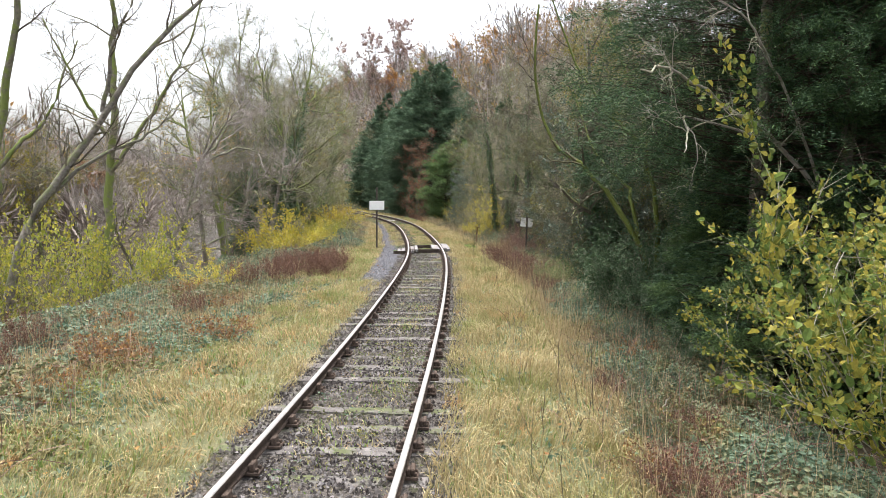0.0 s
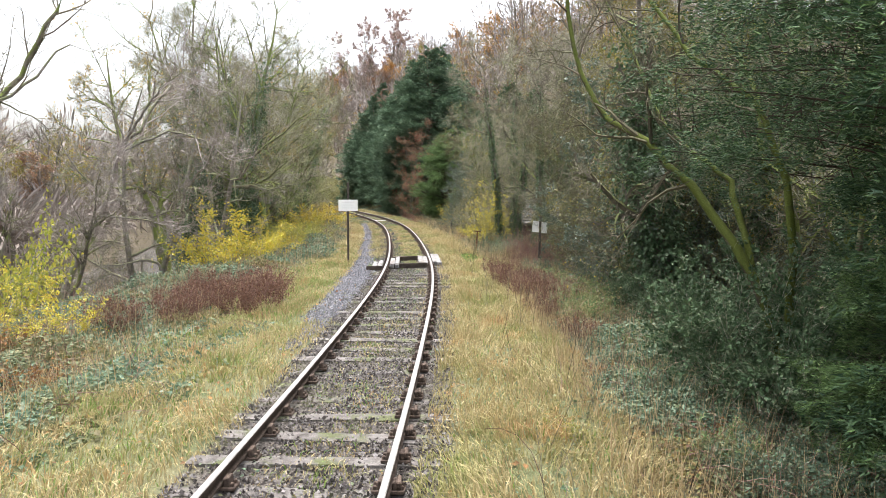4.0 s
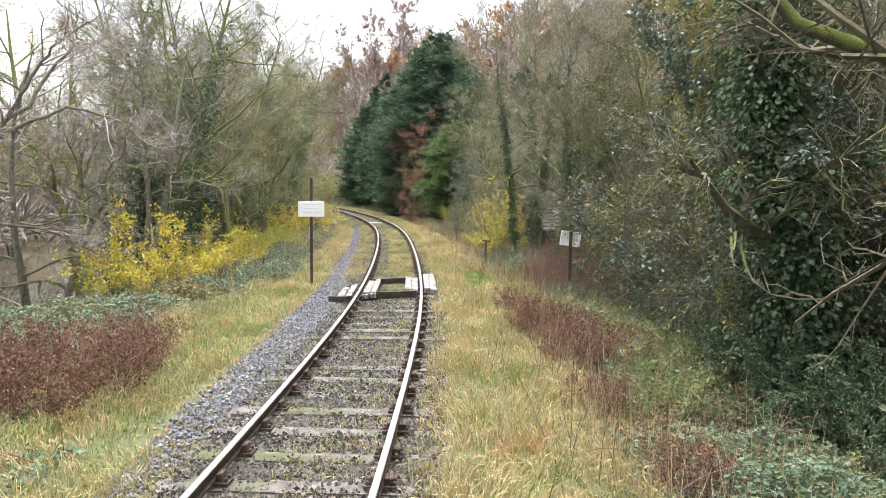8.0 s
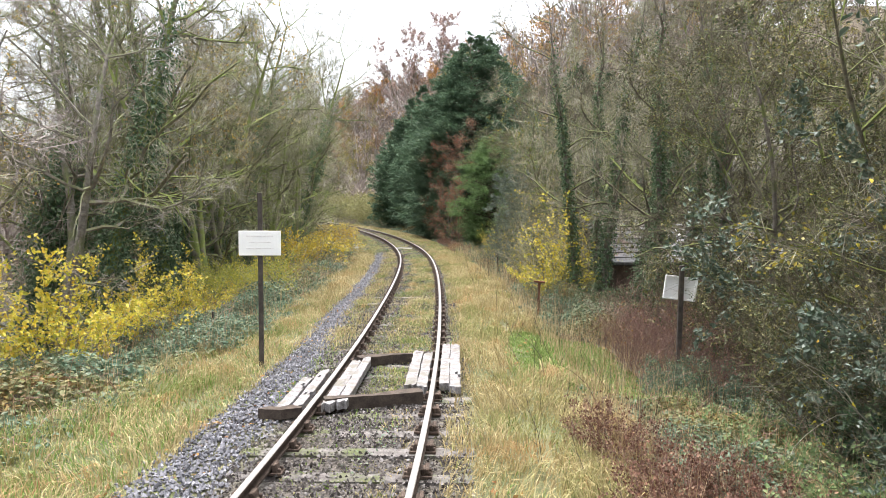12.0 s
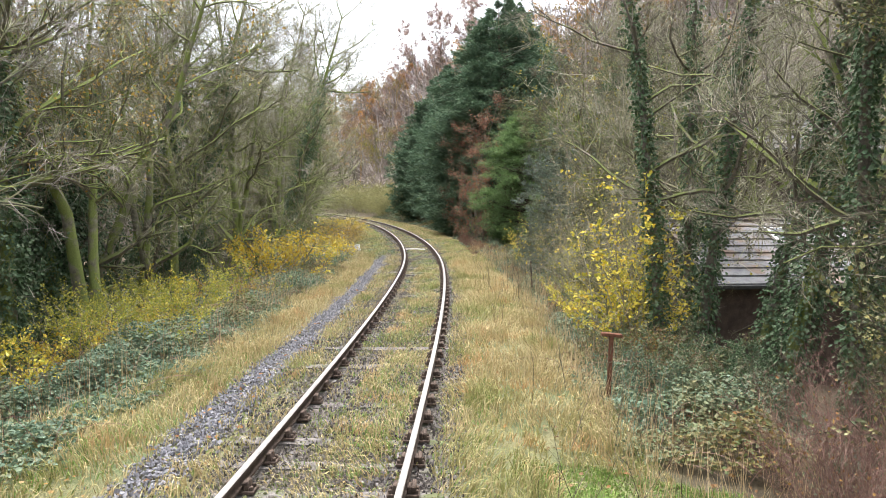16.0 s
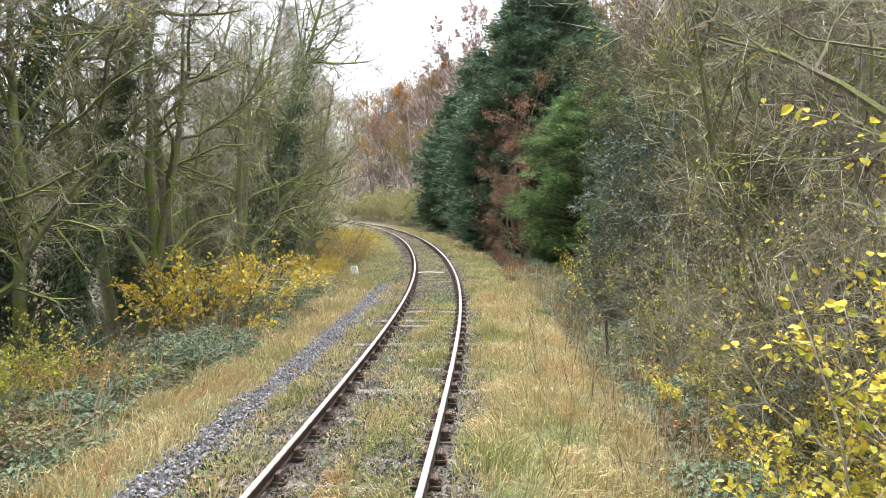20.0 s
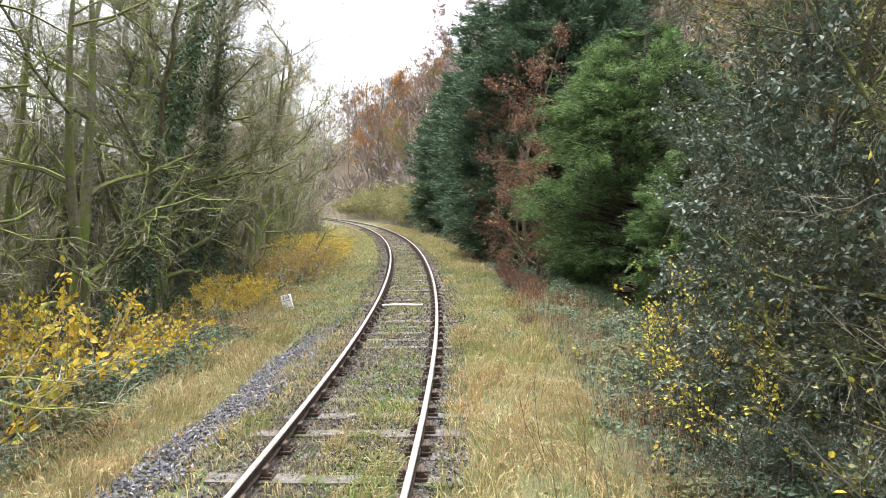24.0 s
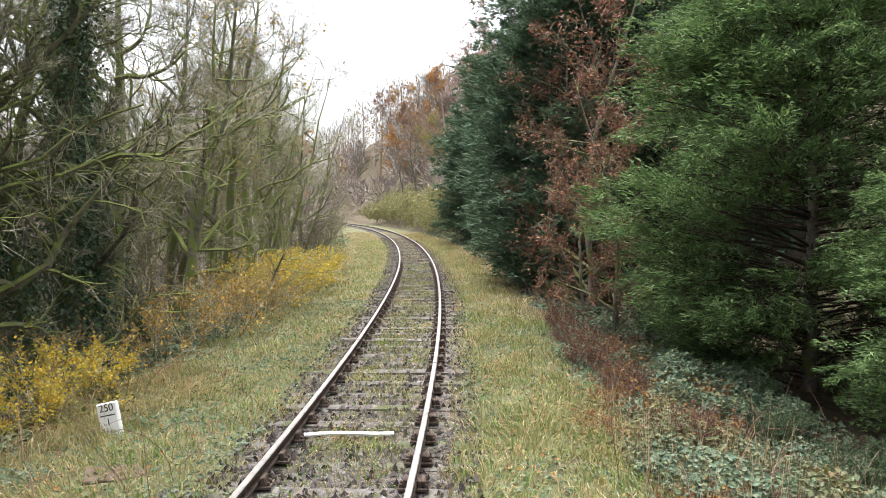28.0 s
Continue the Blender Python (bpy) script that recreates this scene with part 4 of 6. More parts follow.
def plumed(seed, name, label, h, spread, cap, power, low, boughs, plumes, needles, mat, length, size, slim, up=.25, droop=.25, width=.3, dead=4000, bough_r=.03, flat=.16, tuck=0.0, gaps=0.0):
    """A conifer: long boughs in tiers, each ending in a fan of feathery plumes, with dark hollows and dead twigs between them."""
    rng = np.random.default_rng(seed)
    ob = thing(name, label, "tree", name + " trees along the line")
    k = 9
    lean = rng.normal(0, .012 * h, 2)
    axis = np.stack([lean[0] * np.linspace(0, 1, k) ** 2, lean[1] * np.linspace(0, 1, k) ** 2, np.linspace(-.25, h, k)], 1)
    part("trunk", mesh("trunk", *tubes(axis[None], np.linspace(h * .017, .012, k)[None], 8), M["bark"], smooth=True), ob)
    u = low + (1 - low) * (np.arange(boughs * 2) + rng.uniform(0, 1, boughs * 2)) / (boughs * 2)
    r = np.minimum(cap, spread * (1 - u) ** power)
    r = r * (1 - tuck * np.clip(1 - (u - low) / .3, 0, 1))
    keep = rng.uniform(0, cap, len(u)) < r + .5
    u, r = u[keep], r[keep]
    u, r = u[:: max(1, len(u) // boughs)], r[:: max(1, len(u) // boughs)]
    a = np.arange(len(u)) * 2.39996 + rng.normal(0, .35, len(u))
    keep = np.sin(2 * a + 9 * u) + np.sin(3 * a - 23 * u + 1) > gaps - 2
    u, r, a = u[keep], r[keep], a[keep]
    nb = len(u)
    reach = r * rng.uniform(.74, 1.06, nb)
    out = unit(np.stack([np.cos(a), np.sin(a), up * rng.uniform(.3, 1.6, nb)], 1))
    tip = np.stack([reach * np.cos(a), reach * np.sin(a), u * h], 1)
    root = tip - out * reach[:, None]
    root[:, :2] = 0
    f = np.linspace(0, .9, 5)[None, :, None]
    rows = root[:, None] * (1 - f) + tip[:, None] * f
    rows[:, 1:4] += rng.normal(0, .05, rows[:, 1:4].shape)
    rr = (bough_r * (.4 + .6 * reach / cap))[:, None] * np.linspace(1, .3, 5)[None]
    i = rng.integers(0, nb, dead)
    q = rng.uniform(.25, .82, dead)[:, None]
    st = root[i] * (1 - q) + tip[i] * q + rng.normal(0, .22, (dead, 3))
    part("framework", mesh("framework", *joined([tubes(rows, rr, 5), spikes(st, out[i] + rng.normal(0, .7, (dead, 3)), rng.uniform(.2, .6, dead), .009)]), M["deadwood"]), ob)
    # plumes: a fan round the end of each bough
    b = np.repeat(np.arange(nb), plumes)
    n = len(b)
    x = 1 - rng.uniform(0, 1, n) ** 1.4 * np.minimum(.6, 2.2 * length / np.maximum(reach[b], .3))
    turn = rng.normal(0, .5, n)
    level_side = np.stack([-np.sin(a), np.cos(a), 0 * a], 1)[b]
    way = unit(out[b] * np.cos(turn)[:, None] + level_side * np.sin(turn)[:, None] + rng.normal(0, .12, (n, 3)))
    ln = length * rng.uniform(.55, 1.15, n) * np.clip(reach[b] / (.5 * cap), .35, 1)
    start = root[b] + (tip - root)[b] * x[:, None] - way * (ln * .45)[:, None]
    start += level_side * (np.sin(turn) * ln * .5)[:, None]
    start[:, 2] += rng.normal(0, flat, n) * length - droop * .5 * ln * np.abs(turn)
    m = np.repeat(np.arange(n), needles)
    y = rng.uniform(0, 1, len(m)) ** .8
    side = unit(np.cross(way, np.array([0, 0, 1.0]) + rng.normal(0, .25, (n, 3))))[m]
    hand = rng.uniform(-1, 1, len(m))
    fan = width * ln[m] * (1 - y) ** .7 * hand
    pos = start[m] + way[m] * (ln[m] * y)[:, None] + side * fan[:, None]
    pos[:, 2] += rng.normal(0, .07, len(m)) * ln[m] - droop * ln[m] * y ** 2 - 1.2 * droop * abs(fan)
    dirn = way[m] + side * hand[:, None] * .8 + rng.normal(0, .34, pos.shape) + np.array([0, 0, -.6 * droop]) * y[:, None]
    part("foliage", mesh("foliage", *slivers(rng, pos, dirn, rng.uniform(.6, 1.3, len(m)) * size, slim), M[mat]), ob)
    return ob


alder = tree(11, "alder", "slender mossy bare alder on the river bank", 13, .15, ivy=0)
alder2 = tree(12, "alder", "mossy bare tree with low side limbs", 12, .17, orders=[(15, .32, .9, .26, 6, 4, .18, .05), DETAIL[1], DETAIL[2]])
ivied = tree(13, "ivied_tree", "bare tree with its trunk wrapped in dark ivy", 12.5, .17, ivy=8000, ivy_top=.8, wander=.045)
slim = tree(28, "ivied_tree", "slender tree with ivy climbing its trunk", 11.5, .13, trunk="bark", ivy=4200, ivy_top=.85, ivy_puff=.08, orders=[(12, .3, .95, .28, 6, 4, .17, .03), DETAIL[1], DETAIL[2]], wander=.06)
clump = tree(14, "willow", "many-stemmed mossy bare willow", 10.5, .10, 5, .17, orders=[(8, .3, .75, .25, 6, 4, .16, .04), (5, .2, .75, .42, 5, 3, .22, .03), (5, .2, .7, .45, 4, 3, .22, .02)], twig_n=4)
mauve = tree(15, "bare_tree", "leafless tree with fine mauve twigs", 11, .16, 2, .3, twig="mauve_twig", trunk="bark", twig_len=.6, twig_n=5, wander=.15, twig_r=.007)
oak = tree(16, "oak", "spreading mossy oak with a few orange leaves still on it", 12, .19, 2, .14, leaf="oakleaf", leaf_n=2200, leaf_size=.085, orders=[(13, .34, .95, .30, 6, 4, .18, .04), DETAIL[1], DETAIL[2]], wander=.12, leaf_low=4)
ivycol = tree(36, "ivied_tree", "old tree thickly clothed in dark ivy", 11, .26, ivy=17000, ivy_top=.85, ivy_size=.1, ivy_puff=.42, trunk="bark", twig_n=4)
birch = tree(18, "birch", "thin tree with sparse olive yellow leaves", 11, .10, 2, .15, leaf="olive", leaf_n=12000, leaf_size=.075, twig_n=4)
greybirch = tree(37, "birch", "thin tree hung with small grey-green leaves", 10, .09, 2, .2, twig="dark_twig", leaf="privet", leaf_n=17000, leaf_size=.05, twig_n=4, leaf_low=1.8, orders=[(14, .12, 1.0, .3, 6, 4, .18, .02), DETAIL[1], DETAIL[2]])
far_bare = tree(21, "far_tree", "distant leafless tree with grey-brown twigs paled by painted haze", 14, .2, orders=PLAIN, twig="haze_twig", trunk="bark", twig_n=9, twig_len=.9, twig_r=.012)
far_russet = tree(22, "far_tree", "distant tree with thin russet crown", 15, .2, orders=PLAIN, twig="haze_twig", trunk="bark", twig_n=5, twig_len=.8, leaf="russet", leaf_n=2200, leaf_size=.26, twig_r=.012)
far_orange = tree(23, "far_tree", "distant beech with orange autumn leaves", 14, .2, orders=PLAIN, twig="haze_twig", trunk="bark", twig_n=4, twig_len=.8, leaf="orange", leaf_n=2600, leaf_size=.24, twig_r=.012)
far_olive = tree(24, "far_tree", "distant tree with olive green leaves", 11, .17, 2, .3, orders=PLAIN, twig="haze_twig", trunk="bark", twig_n=4, twig_len=.7, leaf="olive", leaf_n=2600, leaf_size=.2, twig_r=.010)
dome = tree(29, "far_tree", "tall distant beech with a mauve-brown crown", 20, .3, 2, .25, orders=[(16, .2, .8, .32, 5, 3, .17, .04), (9, .15, .75, .45, 4, 3, .22, .03)], twig="haze_twig", trunk="bark", twig_n=5, twig_len=1.0, leaf="dome", leaf_n=5200, leaf_size=.34, twig_r=.014)
beech = tree(25, "copper_beech", "young beech holding copper brown leaves", 11, .11, leaf="copper", leaf_n=4200, leaf_size=.10, trunk="bark", orders=[(20, .05, 1.1, .26, 6, 4, .15, .0), (7, .2, .8, .42, 5, 3, .2, .0)], twig_n=4)

gnarl = tree(71, "mossy_tree", "gnarled tree with green moss along its limbs", 11.5, .19, orders=[(15, .15, 1.15, .30, 8, 5, .24, .04), (7, .2, .8, .42, 6, 3, .28, .02), (6, .2, .7, .45, 4, 3, .26, .02)], wander=.07, twig_n=4, twig="mauve_twig")
gnarl2 = tree(72, "mossy_tree", "forked mossy tree with crooked limbs reaching low", 10.5, .16, 2, .22, orders=[(11, .12, 1.2, .34, 8, 5, .26, .05), (7, .2, .8, .42, 6, 3, .28, .02), (5, .2, .7, .45, 4, 3, .26, .02)], wander=.1, twig_n=4)
lichened = tree(74, "lichened_tree", "leaning tree with grey lichened limbs reaching sideways", 10.5, .17, 2, .3, trunk="lichen", twig="mauve_twig", orders=[(11, .12, 1.35, .36, 8, 5, .2, .01), (8, .15, .8, .42, 6, 3, .24, .0), (5, .2, .7, .45, 4, 3, .24, .0)], wander=.1, twig_n=4)
thin = tree(73, "bare_tree", "slender bare grey-brown tree with thin crooked branches", 11, .10, trunk="bark", twig="dark_twig", orders=[(16, .12, 1.05, .26, 7, 4, .22, .03), (8, .15, .8, .42, 5, 3, .26, .02), (5, .2, .7, .45, 4, 3, .26, .0)], wander=.07, twig_n=4)
behind = tree(26, "bare_tree", "bare tree with olive-grey twigs standing behind others", 12, .13, orders=[(15, .26, .8, .28, 5, 3, .16, .05), (8, .15, .75, .45, 4, 3, .22, .03)], twig_n=6, twig_len=.8, twig_r=.011)
behind2 = tree(27, "bare_tree", "bare two-stemmed tree with a few olive leaves", 11, .11, 2, .25, orders=[(11, .24, .8, .28, 5, 3, .16, .05), (7, .15, .75, .45, 4, 3, .22, .03)], twig_n=6, twig_len=.75, twig_r=.010, leaf="olive", leaf_n=900, leaf_size=.09, ivy=900, ivy_top=.5)
spruce = plumed(31, "spruce", "tall dark conifer with drooping feathery boughs", 14, 4.8, 3.6, .6, .02, 280, 9, 100, "spruce", .95, .095, .26, up=.15, droop=.3, gaps=1.1)
highspruce = plumed(34, "spruce", "tall dark conifer bare below with boughs overhanging the verge", 14, 5.6, 4.4, .55, .34, 85, 12, 150, "spruce", 1.0, .07, .24, up=.12, droop=.35, bough_r=.022, flat=.25)
fir = plumed(32, "fir", "tall dense dark green fir", 16, 8.6, 5.4, .9, .02, 300, 7, 24, "fir", 1.2, .36, .3, up=.35, droop=.15, dead=900)
bigfir = plumed(35, "fir", "massive dark green fir with a rounded crown", 17.8, 10.2, 5.9, .72, .02, 480, 8, 34, "fir", 1.3, .27, .28, up=.3, droop=.2, dead=1800, gaps=1.0)
cypress = plumed(33, "cypress", "bright green feathery cypress", 9, 5.3, 4.0, .42, .07, 230, 9, 105, "cypress", 1.15, .125, .24, up=.2, droop=.16, width=.22, dead=9000, flat=.1, tuck=.42, gaps=1.75)

hazel = shrub(41, "hazel", "hazel with green and yellowing leaves", 4.2, .75, 16, "hazel", 7000, .078, category="shrub", flat=.6)
yellow = shrub(42, "yellow_hazel", "hazel shrub with bright yellow leaves", 2.8, .9, 14, "yellow", 2100, .098, flat=2.2)
amber = shrub(43, "amber_shrub", "small shrub with dense amber yellow leaves", 1.6, 1.0, 18, "amber", 2100, .06)
tawny = shrub(60, "tawny_shrub", "thin shrub with scattered tawny orange leaves", 1.6, .9, 16, "oakleaf", 700, .07, flat=2.0)
pales = shrub(56, "sallow", "broad shrub with pale straw-green leaves", 4.0, .8, 18, "palegreen", 2400, .19)
lime = shrub(44, "sallow", "broad shrub with yellow-green leaves", 3.0, 1.1, 20, "limegreen", 3000, .085)
thicket = shrub(45, "thicket", "tangled leafless thicket with a few pale leaves", 3.6, .55, 22, "privet", 2400, .045, stem="dark_twig", orders=[(7, .15, .7, .4, 5, 3, .22, .0), (3, .2, .7, .5, 3, 3, .25, .0)])
holly = shrub(46, "holly", "dark glossy holly bush", 4.2, .55, 14, "holly", 12000, .075, stem="dark_twig", rise=.05, orders=[(10, .1, .9, .35, 5, 3, .2, .02), (4, .2, .7, .5, 4, 3, .2, .0)])
privet = shrub(54, "privet", "straggling bush with small dull olive leaves", 3.4, .6, 18, "privet", 12500, .042, stem="dark_twig", orders=[(8, .12, .8, .36, 5, 3, .22, .0), (3, .2, .7, .5, 3, 3, .22, .0)])
dock = shrub(47, "dead_dock", "patch of dead red-brown dock stems", 1.0, .75, 46, "dock", 1900, .045, stem="redstem", category="weeds", wander=.07, orders=[(5, .4, .45, .3, 4, 3, .12, .03)], stem_r=.005)
reds = shrub(48, "red_stemmed_shrub", "shrub of fine reddish-brown bare stems", 2.1, .6, 60, "fern", 160, .05, stem="redstem", wander=.08, orders=[(7, .25, .45, .35, 4, 3, .12, .03)], stem_r=.006)
ivybush = shrub(49, "ivy_mound", "dense dark mound of ivy", 2.6, .6, 16, "ivy", 11000, .066, orders=[(9, .05, .9, .4, 5, 3, .2, -.02)])
rusty = shrub(50, "rusty_fern", "low clump of rusty orange leaves", .7, 1.3, 26, "fern", 900, .055, stem="redstem", category="weeds", stem_r=.004)
weeds = shrub(51, "green_weeds", "low clump of soft green weeds", .55, 1.3, 30, "hazel", 800, .05, category="weeds", stem_r=.004)
sapling = shrub(52, "yellow_sapling", "young hazel with layered yellow leaves", 3.5, .3, 8, "yellow", 1300, .07, slim=.95, flat=2.4, stem_r=.02, orders=[(9, .2, 1.1, .26, 5, 3, .12, -.01)])
tallholly = shrub(55, "holly", "tall holly with grey-green glossy leaves", 7.5, .34, 10, "holly", 22000, .085, stem="dark_twig", rise=.05, orders=[(12, .08, 1.0, .26, 5, 3, .2, .02), (4, .2, .7, .5, 4, 3, .2, .0)])

barehazel = shrub(57, "bare_hazel", "nearly bare hazel with a few yellow leaves", 4.4, .5, 14, "yellow", 480, .065, orders=[(8, .15, .8, .36, 6, 3, .2, .0), (4, .2, .7, .5, 4, 3, .25, .0)], stem_r=.022)
lowhazel = shrub(53, "low_hazel", "low hazel with large yellow-green leaves", 2.8, .55, 9, "hazelgold", 950, .058, flat=3.5, stem_r=.012, stem="dark_twig")

brambles = shrub(63, "bramble_mound", "arching mound of grey-green brambles", 1.15, 1.1, 34, "bramble", 3600, .062, stem="redstem", wander=.2, stem_r=.006, low=.05)

greendock = shrub(58, "green_dock", "clump of broad pale green dock leaves", .45, 1.2, 10, "palegreen_leaf", 46, .17, category="weeds", stem_r=.006, low=.0, flat=1.6)

M["nettle"] = leafy("grey_green_weeds", [(.13, .20, .08), (.18, .26, .11), (.24, .31, .14), (.11, .16, .065)], 0.7, 0.3)
nettle = shrub(59, "nettles", "patch of soft grey-green weeds", .75, 1.0, 34, "nettle", 1500, .048, stem="straw", category="weeds", stem_r=.004, orders=[(5, .3, .5, .3, 4, 3, .15, .02)])

R = random.Random(77)


def rt():
    return R.uniform(0, 360)


# right side, along the ride
put(hazel, 9.0, 7.1, 20, .95)
put(hazel, 7.2, 7.8, 140, 1.4, tall=1.6)
put(hazel, 9.2, 9.0, 230, 1.2)
put(spruce, 14.2, 8.6, 0, .95)
put(spruce, 11.4, 10.6, 130, .9)
put(spruce, 16.8, 9.6, 60, .9)
put(highspruce, 17.6, 8.0, 150, .95)
put(highspruce, 14.2, 6.9, 20, .95)
put(ivied, 20.4, 9.2, 40, .8)
put(behind, 21.6, 8.4, 140, .8)
put(behind2, 19.4, 9.8, 240, .9)
put(spruce, 21.4, 13.4, 140, 1.0)
put(spruce, 15.8, 12.0, 310, 1.2)
put(cypress, 15.6, 7.0, 200, .42, label="young green conifer with feathery boughs under taller ones")
put(cypress, 12.4, 7.0, 20, .42, label="young green conifer with feathery boughs under taller ones")
put(ivybush, 17.7, 5.7, 40, .85)
put(ivybush, 18.4, 5.4, 140, 1.05)
put(ivycol, 25.4, 6.7, 80, .9)
put(ivycol, 27.0, 8.6, 200, .85)
put(ivybush, 24.2, 6.5, 0, .7)
put(ivybush, 25.6, 5.9, 130, .6)
put(ivybush, 22.4, 6.6, 250, .6)
put(ivybush, 20.6, 6.4, 60, .9)
put(ivybush, 13.0, 5.9, 10, .5)
put(ivybush, 16.6, 6.0, 250, .55)
put(ivied, 22.6, 9.0, 80, .85)
for s, d, z in [(28.6, 7.9, .9), (31.8, 8.8, 1.0), (29.4, 8.8, 1.5), (32.8, 8.8, 1.5), (27.0, 7.6, 1.5), (35.6, 8.6, 1.2), (38.2, 8.6, 1.3), (50.6, 7.2, 1.2), (52.6, 7.0, 1.0), (54.8, 7.6, 1.2)]:
    put(privet, s, d, rt(), z)
for s, d, z in [(29.6, 7.8, 1.1), (31.4, 8.2, 1.2), (33.2, 8.5, 1.2), (28.0, 7.6, 1.0), (30.4, 8.8, 1.5), (34.8, 8.4, 1.0), (49, 6.4, .65), (53.2, 6.4, .7),
                (50.5, 6.6, 1.2), (54.6, 6.8, 1.25), (40, 6.9, .5)]:
    put(thicket, s, d, rt(), z)
put(holly, 29.4, 6.8, 0, .7)
put(holly, 26.6, 7.0, 70, .95)
put(ivybush, 26.4, 6.3, 170, .8)
put(tallholly, 27.8, 8.0, 40, 1.0)
put(tallholly, 30.6, 8.4, 140, .95)
put(tallholly, 32.8, 9.4, 230, 1.0)
put(ivycol, 28.8, 7.8, 300, .95)
put(birch, 30.6, 7.2, 60, .95)
put(ivybush, 30.0, 7.6, 30, 1.0)
put(ivybush, 30.6, 6.6, 270, .75)
put(ivied, 28.0, 7.6, 10, .85)
put(holly, 60.3, 6.8, 40, 1.0)
put(holly, 58.2, 5.2, 10, .48)
put(holly, 56.6, 5.0, 60, .42)
put(holly, 59.4, 4.5, 260, .36)
put(holly, 57.4, 4.3, 160, .32)
put(holly, 60.0, 5.2, 110, .5)
put(holly, 61.8, 5.4, 210, .6)
put(ivybush, 59.0, 4.9, 50, .42)
put(ivybush, 61.0, 4.8, 150, .4)
put(holly, 58.8, 6.8, 150, .95)
for s, d, z in [(26.8, 7.2, .7), (30.8, 8.6, .85), (33.4, 9.2, .9), (30.2, 8.6, 1.15), (26.5, 8.6, 1.2), (34.4, 8.8, 1.1), (50.4, 6.4, .7), (37.2, 8.0, 1.0)]:
    put(privet, s, d, rt(), z)
put(ivycol, 30.4, 8.6, 30, .85)
put(ivycol, 33.4, 9.2, 130, .9)
for s, d, z in [(29.8, 7.6, .85), (28.2, 8.2, .95), (33.6, 8.8, 1.0), (30.6, 8.6, 1.0), (36.2, 9.0, .9), (38.5, 9.5, 1.0)]:
    put(birch if s < 30 else greybirch, s, d, rt(), z)
for s, d, z in [(26.5, 9, .95), (35.5, 7.2, .8), (31.5, 10.5, 1.0), (39.6, 8.2, .85), (49.6, 6.1, .8), (56.5, 8.5, .95), (39.8, 11, 1), (60, 9.5, .9)]:
    put(thin, s, d, rt(), z)
for s, d, z, lean in [(45.5, 5.2, .85, 0), (45.7, 5.9, .9, 2), (44.5, 6.5, .85, 9), (47.4, 6.2, .85, 1), (40.4, 6.2, .8, 1), (48.8, 6.8, .8, -2)]:
    put(slim, s, d, rt(), z, (R.uniform(-3, 3), lean))
put(ivied, 43.1, 6.3, 40, .85)
put(greybirch, 55.2, 6.6, 40, .9)
put(thin, 57.0, 6.6, 140, .95)
put(greybirch, 57.6, 7.6, 240, 1.0)
put(behind, 58.8, 8.0, 30, .9)
put(behind2, 54.6, 7.6, 60, .9)
put(thin, 59.6, 6.4, 320, .9)
put(slim, 42.2, 7.5, 140, .9)
put(slim, 40.9, 8.3, 250, .85)
put(sapling, 45.8, 4.6, 30, 1.1)
put(yellow, 46.6, 4.5, 80, .7)
put(sapling, 47.0, 4.7, 170, .75)
put(privet, 48.4, 5.6, 170, .7)
put(privet, 32.4, 6.7, 20, .9)
put(privet, 33.6, 7.2, 140, .95)
put(barehazel, 49.6, 6.0, 20, .85)
put(barehazel, 51.4, 6.2, 120, .95)
put(barehazel, 53.6, 6.0, 220, .85)
put(barehazel, 55.8, 6.2, 320, .95)
put(barehazel, 47.8, 6.1, 70, .9)
put(hazel, 54.4, 6.4, 30, .7)
put(hazel, 57.2, 6.2, 160, .65)
put(lime, 55.6, 5.3, 60, .55)
put(lime, 52.2, 5.4, 60, .5)
put(ivybush, 42.6, 5.4, 30, .45)
put(ivybush, 38.6, 7.8, 230, .45)
put(privet, 36.0, 7.8, 60, .7)
put(ivybush, 32.2, 7.4, 20, .9)
put(ivybush, 28.6, 7.8, 120, 1.0)
put(barehazel, 52.6, 4.9, 10, .65)
put(barehazel, 29.0, 7.0, 200, .75)
put(barehazel, 31.2, 7.6, 80, .85)
put(barehazel, 26.8, 6.8, 310, .8)
put(yellow, 51.0, 4.3, 100, .45)
for s, d, z in [(36.2, 4.6, .5), (35.0, 5.6, .6), (37.4, 4.8, .7), (36.9, 5.6, .8), (38.2, 5.3, .8), (39.3, 5.9, .85), (37.6, 6.6, 1.0)]:
    put(reds, s, d, rt(), z)
for s, d, z in [(27.6, 3.4, .75), (28.6, 2.9, .75), (29.7, 3.2, .75), (30.8, 2.8, .7), (28.4, 3.9, .8), (29.8, 4.0, .7), (28.6, 4.7, .7), (27.4, 4.5, .75), (26.6, 3.9, .7), (21.8, 3.7, .6), (9.0, 4.2, .5), (72.2, 3.7, .6), (73.8, 3.5, .7), (75.5, 3.5, .7), (77.5, 3.6, .7)]:
    put(dock, s, d, rt(), z)
put(lowhazel, 59.8, 4.2, 10, .95)
put(lowhazel, 59.0, 4.6, 230, 1.0)
put(weeds, 63.6, 4.0, 20, .8)
for s, d, z in [(64.7, 4.2, 1.0), (65.5, 4.5, .9), (63.9, 4.6, .8), (66.3, 5.0, 1.0), (67.2, 4.7, .8), (65.0, 5.3, 1.1), (66.9, 5.9, .9), (9.6, -4.0, .6)]:
    put(greendock, s, d, rt(), z)
for s, d, z in [(48.6, 4.6, .42)]:
    put(yellow, s, d, rt(), z)
